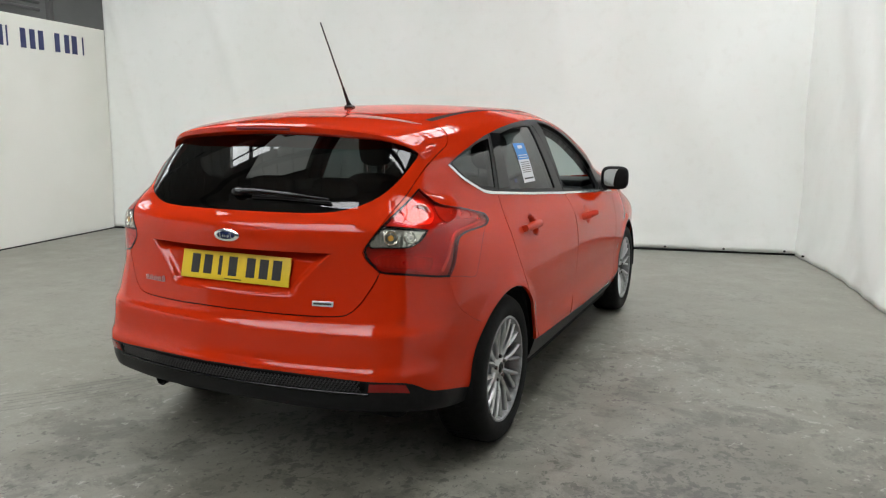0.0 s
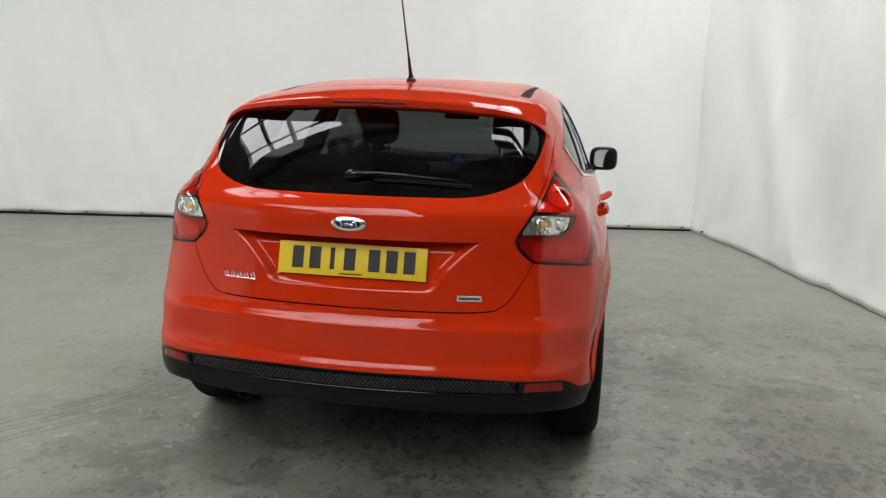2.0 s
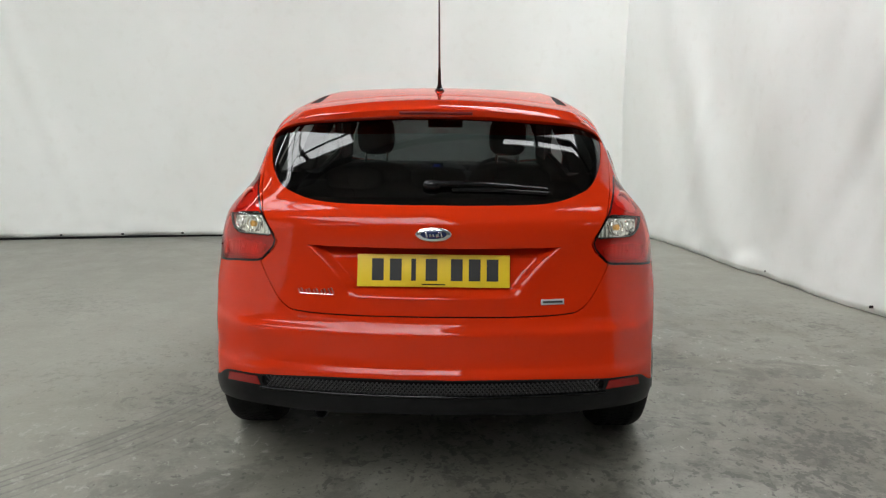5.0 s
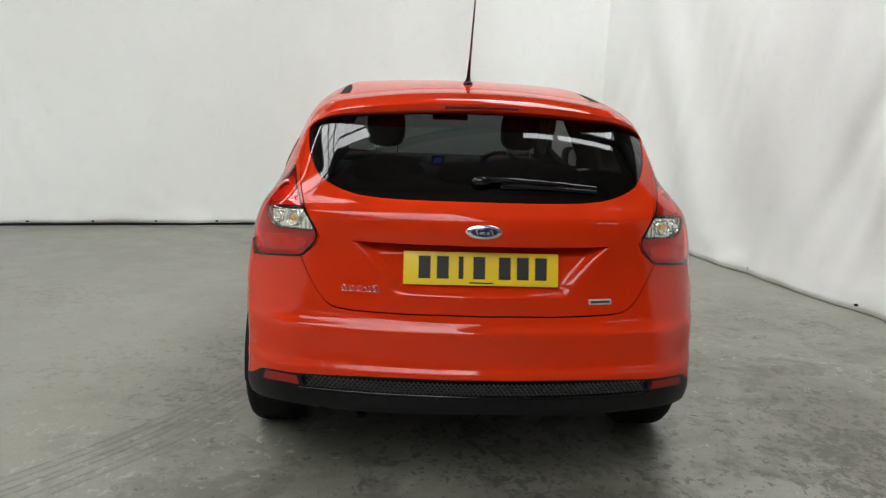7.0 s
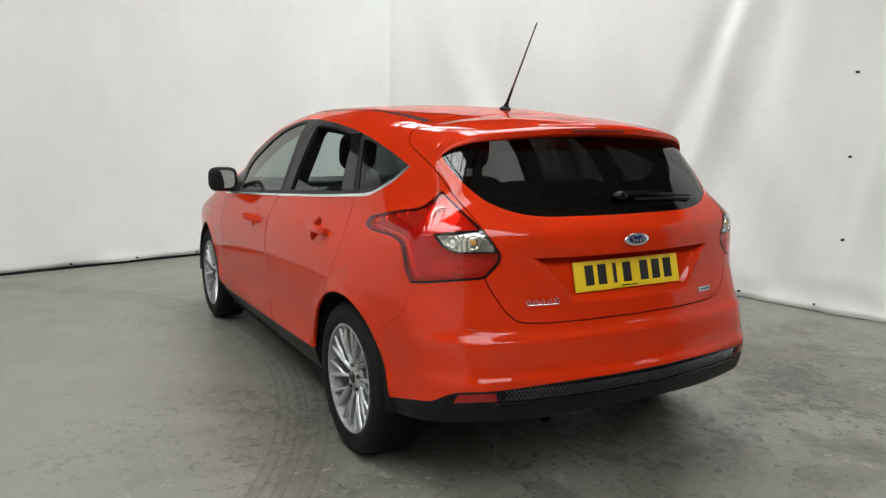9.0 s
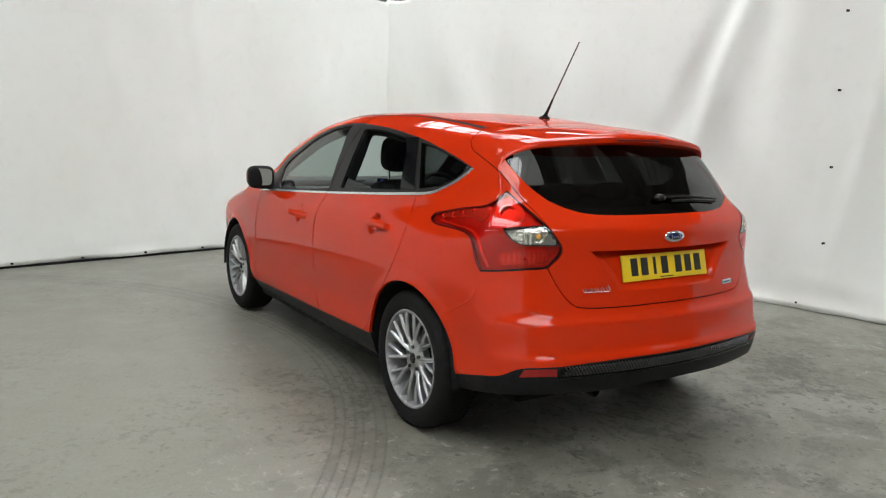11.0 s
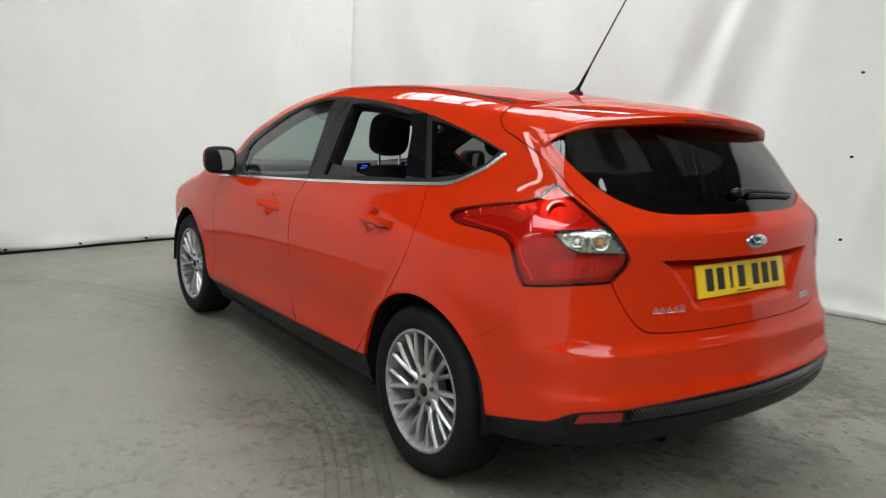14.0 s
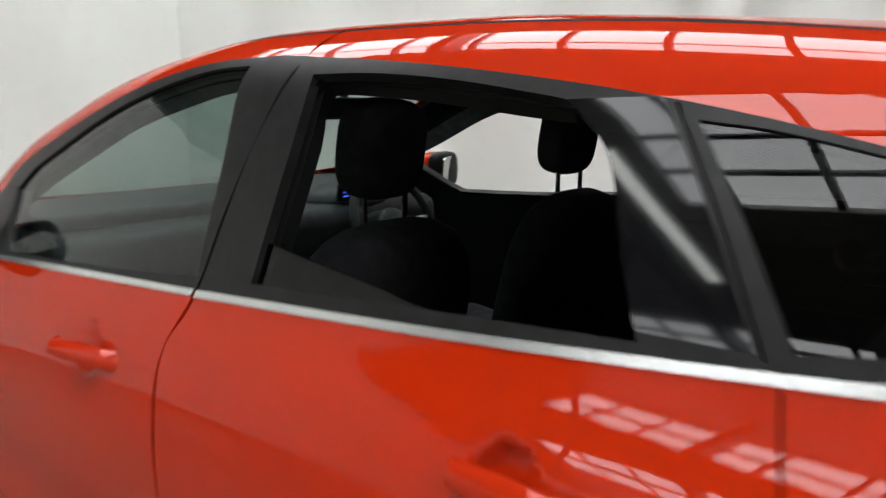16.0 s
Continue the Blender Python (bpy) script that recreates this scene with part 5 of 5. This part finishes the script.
bench()
part("parcel_shelf", boxed((1.14, .46, .025), Matrix.Translation((0, -.26, .985)), .008), FABRIC, car, "dark parcel shelf")
part("cabin_floor", boxed((1.5, 2.6, .05), Matrix.Translation((0, 1.2, .36)), .01), DARK, car)
part("bulkhead", boxed((1.5, .05, .55), Matrix.Translation((0, 2.38, .66)), .01), DARK, car)


def dashboard():
    ob = part("dashboard", boxed((1.46, .50, .26), Matrix.Translation((0, 2.10, .84)), .07, 4), DASH, car, "dark plastic dashboard", smooth=50)
    part("dash_top", boxed((1.36, .42, .05), Matrix.Translation((0, 2.22, .985)), .02, 3), DASH, ob, "dark dashboard top", smooth=50)
    part("instrument_hood", ellipsoid(bmesh.new(), (.20, .14, .07), Matrix.Translation((.37, 2.0, .965)), 20, 12), DASH, ob, smooth=60)
    part("display_hood", ellipsoid(bmesh.new(), (.16, .13, .06), Matrix.Translation((0, 2.0, .965)), 20, 12), DASH, ob, smooth=60)
    for x, y, z, w in ((-.045, 1.868, .998, .058), (.262, 1.872, 1.008, .022)):
        m = Matrix.Translation((x, y, z)) @ pose(0, 0, 0, 10)
        screen = part("display", boxed((w + .03, .02, .060), m @ Matrix.Translation((0, .012, 0)), .006), BLACK, ob, "black display panel")
        for k, short in ((.016, .7), (.002, 1.0), (-.012, .85)):
            part("lit_line", boxed((w * short, .003, .005), m @ Matrix.Translation((0, -.001, k))), SCREEN, screen, "lit blue line")
    m = Matrix.Translation((.37, 1.74, .90)) @ pose(0, 0, 0, 0, 0, 90) @ pose(0, 0, 0, 0, 26, 0)
    ring = []
    for i in range(12):
        a = 2 * math.pi * i / 12
        ring.append((.182 + .015 * math.cos(a), .015 * math.sin(a)))
    wheel_ob = part("steering_wheel", lathe(ring + ring[:1], 40, m), DASH, car, "dark steering wheel", smooth=60)
    part("steering_boss", ellipsoid(bmesh.new(), (.03, .075, .065), m @ Matrix.Translation((.01, 0, 0)), 20, 12), DASH, wheel_ob, smooth=60)
    for a in (0, 180, 270):
        part("steering_spoke", boxed((.015, .12, .035), m @ pose(0, 0, 0, a) @ Matrix.Translation((.005, .11, 0)), .006), SILVER, wheel_ob, "silver spoke trim")
    part("column", rod(bmesh.new(), (.37, 1.78, .90), (.37, 2.05, .82), .05, n=14), DASH, ob)


dashboard()
part("inner_mirror", boxed((.22, .03, .062), Matrix.Translation((.012, 1.58, 1.30)), .012, 3), DASH, car, "dark inside mirror", smooth=50)
part("mirror_stem", rod(bmesh.new(), (.012, 1.59, 1.31), (.012, 1.62, 1.41), .012, n=8), DASH, car)


FLAP = [(.801, -.088, .968), (.818, -.165, .925), (.838, -.232, .875), (.852, -.283, .828), (.857, -.308, .801), (.852, -.340, .795), (.835, -.40, .806), (.814, -.468, .817)]


def fuel_flap():
    """The hairline round the filler flap, right side only."""
    pts = bend(FLAP, .012)
    s = unflat(flat(pts, R), R)
    n = normals_of(s)
    bm = tube([a - na * .0007 for a, na in zip(s, n)], .0013, 5)
    part("filler_flap_seam", bm, DARK, car, "dark hairline of the filler flap")


fuel_flap()


def lamp_bulbs():
    """Round bowls and bulbs behind the tail lamp lenses."""
    for lens in [c for c in car.children if c.name.startswith("tail_lamp")]:
        s = -1 if sum(v.co.x for v in lens.data.vertices) < 0 else 1

        def facing(x, y, z, way):
            return Matrix.Translation((s * x, y, z)) @ Vector((s * way[0], way[1], way[2])).to_track_quat("X", "Z").to_matrix().to_4x4()

        eye = facing(.688, -.480, 1.043, (.62, -.62, .48))
        ring = [(.036 + .006 * math.cos(a), .006 * math.sin(a)) for a in np.linspace(0, 2 * math.pi, 11)]
        part("light_ring", lathe(ring, 36, eye), LAMP_EYE_RED, lens, "round red light ring", smooth=60)
        part("lamp_bowl", lathe([(0, -.006), (.016, -.004), (.028, .002), (.030, 0), (0, -.012)], 28, eye), REFLEX, lens, "dark red bowl", smooth=60)
        for k in range(4):
            at = facing(.777 - .0135 * k, -.135 - .062 * k, 1.002 + .0135 * k, (.75, -.25, .6))
            part("lamp_bowl", lathe([(0, -.008), (.009, -.005), (.015, .002), (.017, .001), (0, -.011)], 20, at), REFLECT, lens, "bright round side lamp bowl", smooth=60)
        for x, z, r, bulb in ((.640, .966, .026, AMBER), (.700, .966, .020, SILVER)):
            p = on_tail(x, z)
            n = normals_of(np.array([p]))[0]
            bowl = facing(*(p - n * .006), n)
            ring = [(r + .0035 * math.cos(a), .0035 * math.sin(a)) for a in np.linspace(0, 2 * math.pi, 9)]
            part("lamp_bowl", lathe(ring, 32, bowl), CHROME, lens, "chrome bowl rim", smooth=60)
            part("bulb", ellipsoid(bmesh.new(), (.006, r * .42, r * .42), bowl, 16, 10), bulb, lens, "lamp bulb", smooth=60)
        part("bulb", ellipsoid(bmesh.new(), (.014, .010, .012), Matrix.Translation((s * .672, -.592, .875)), 16, 10), REFLEX, lens, "dark red fog bulb", smooth=60)


lamp_bulbs()
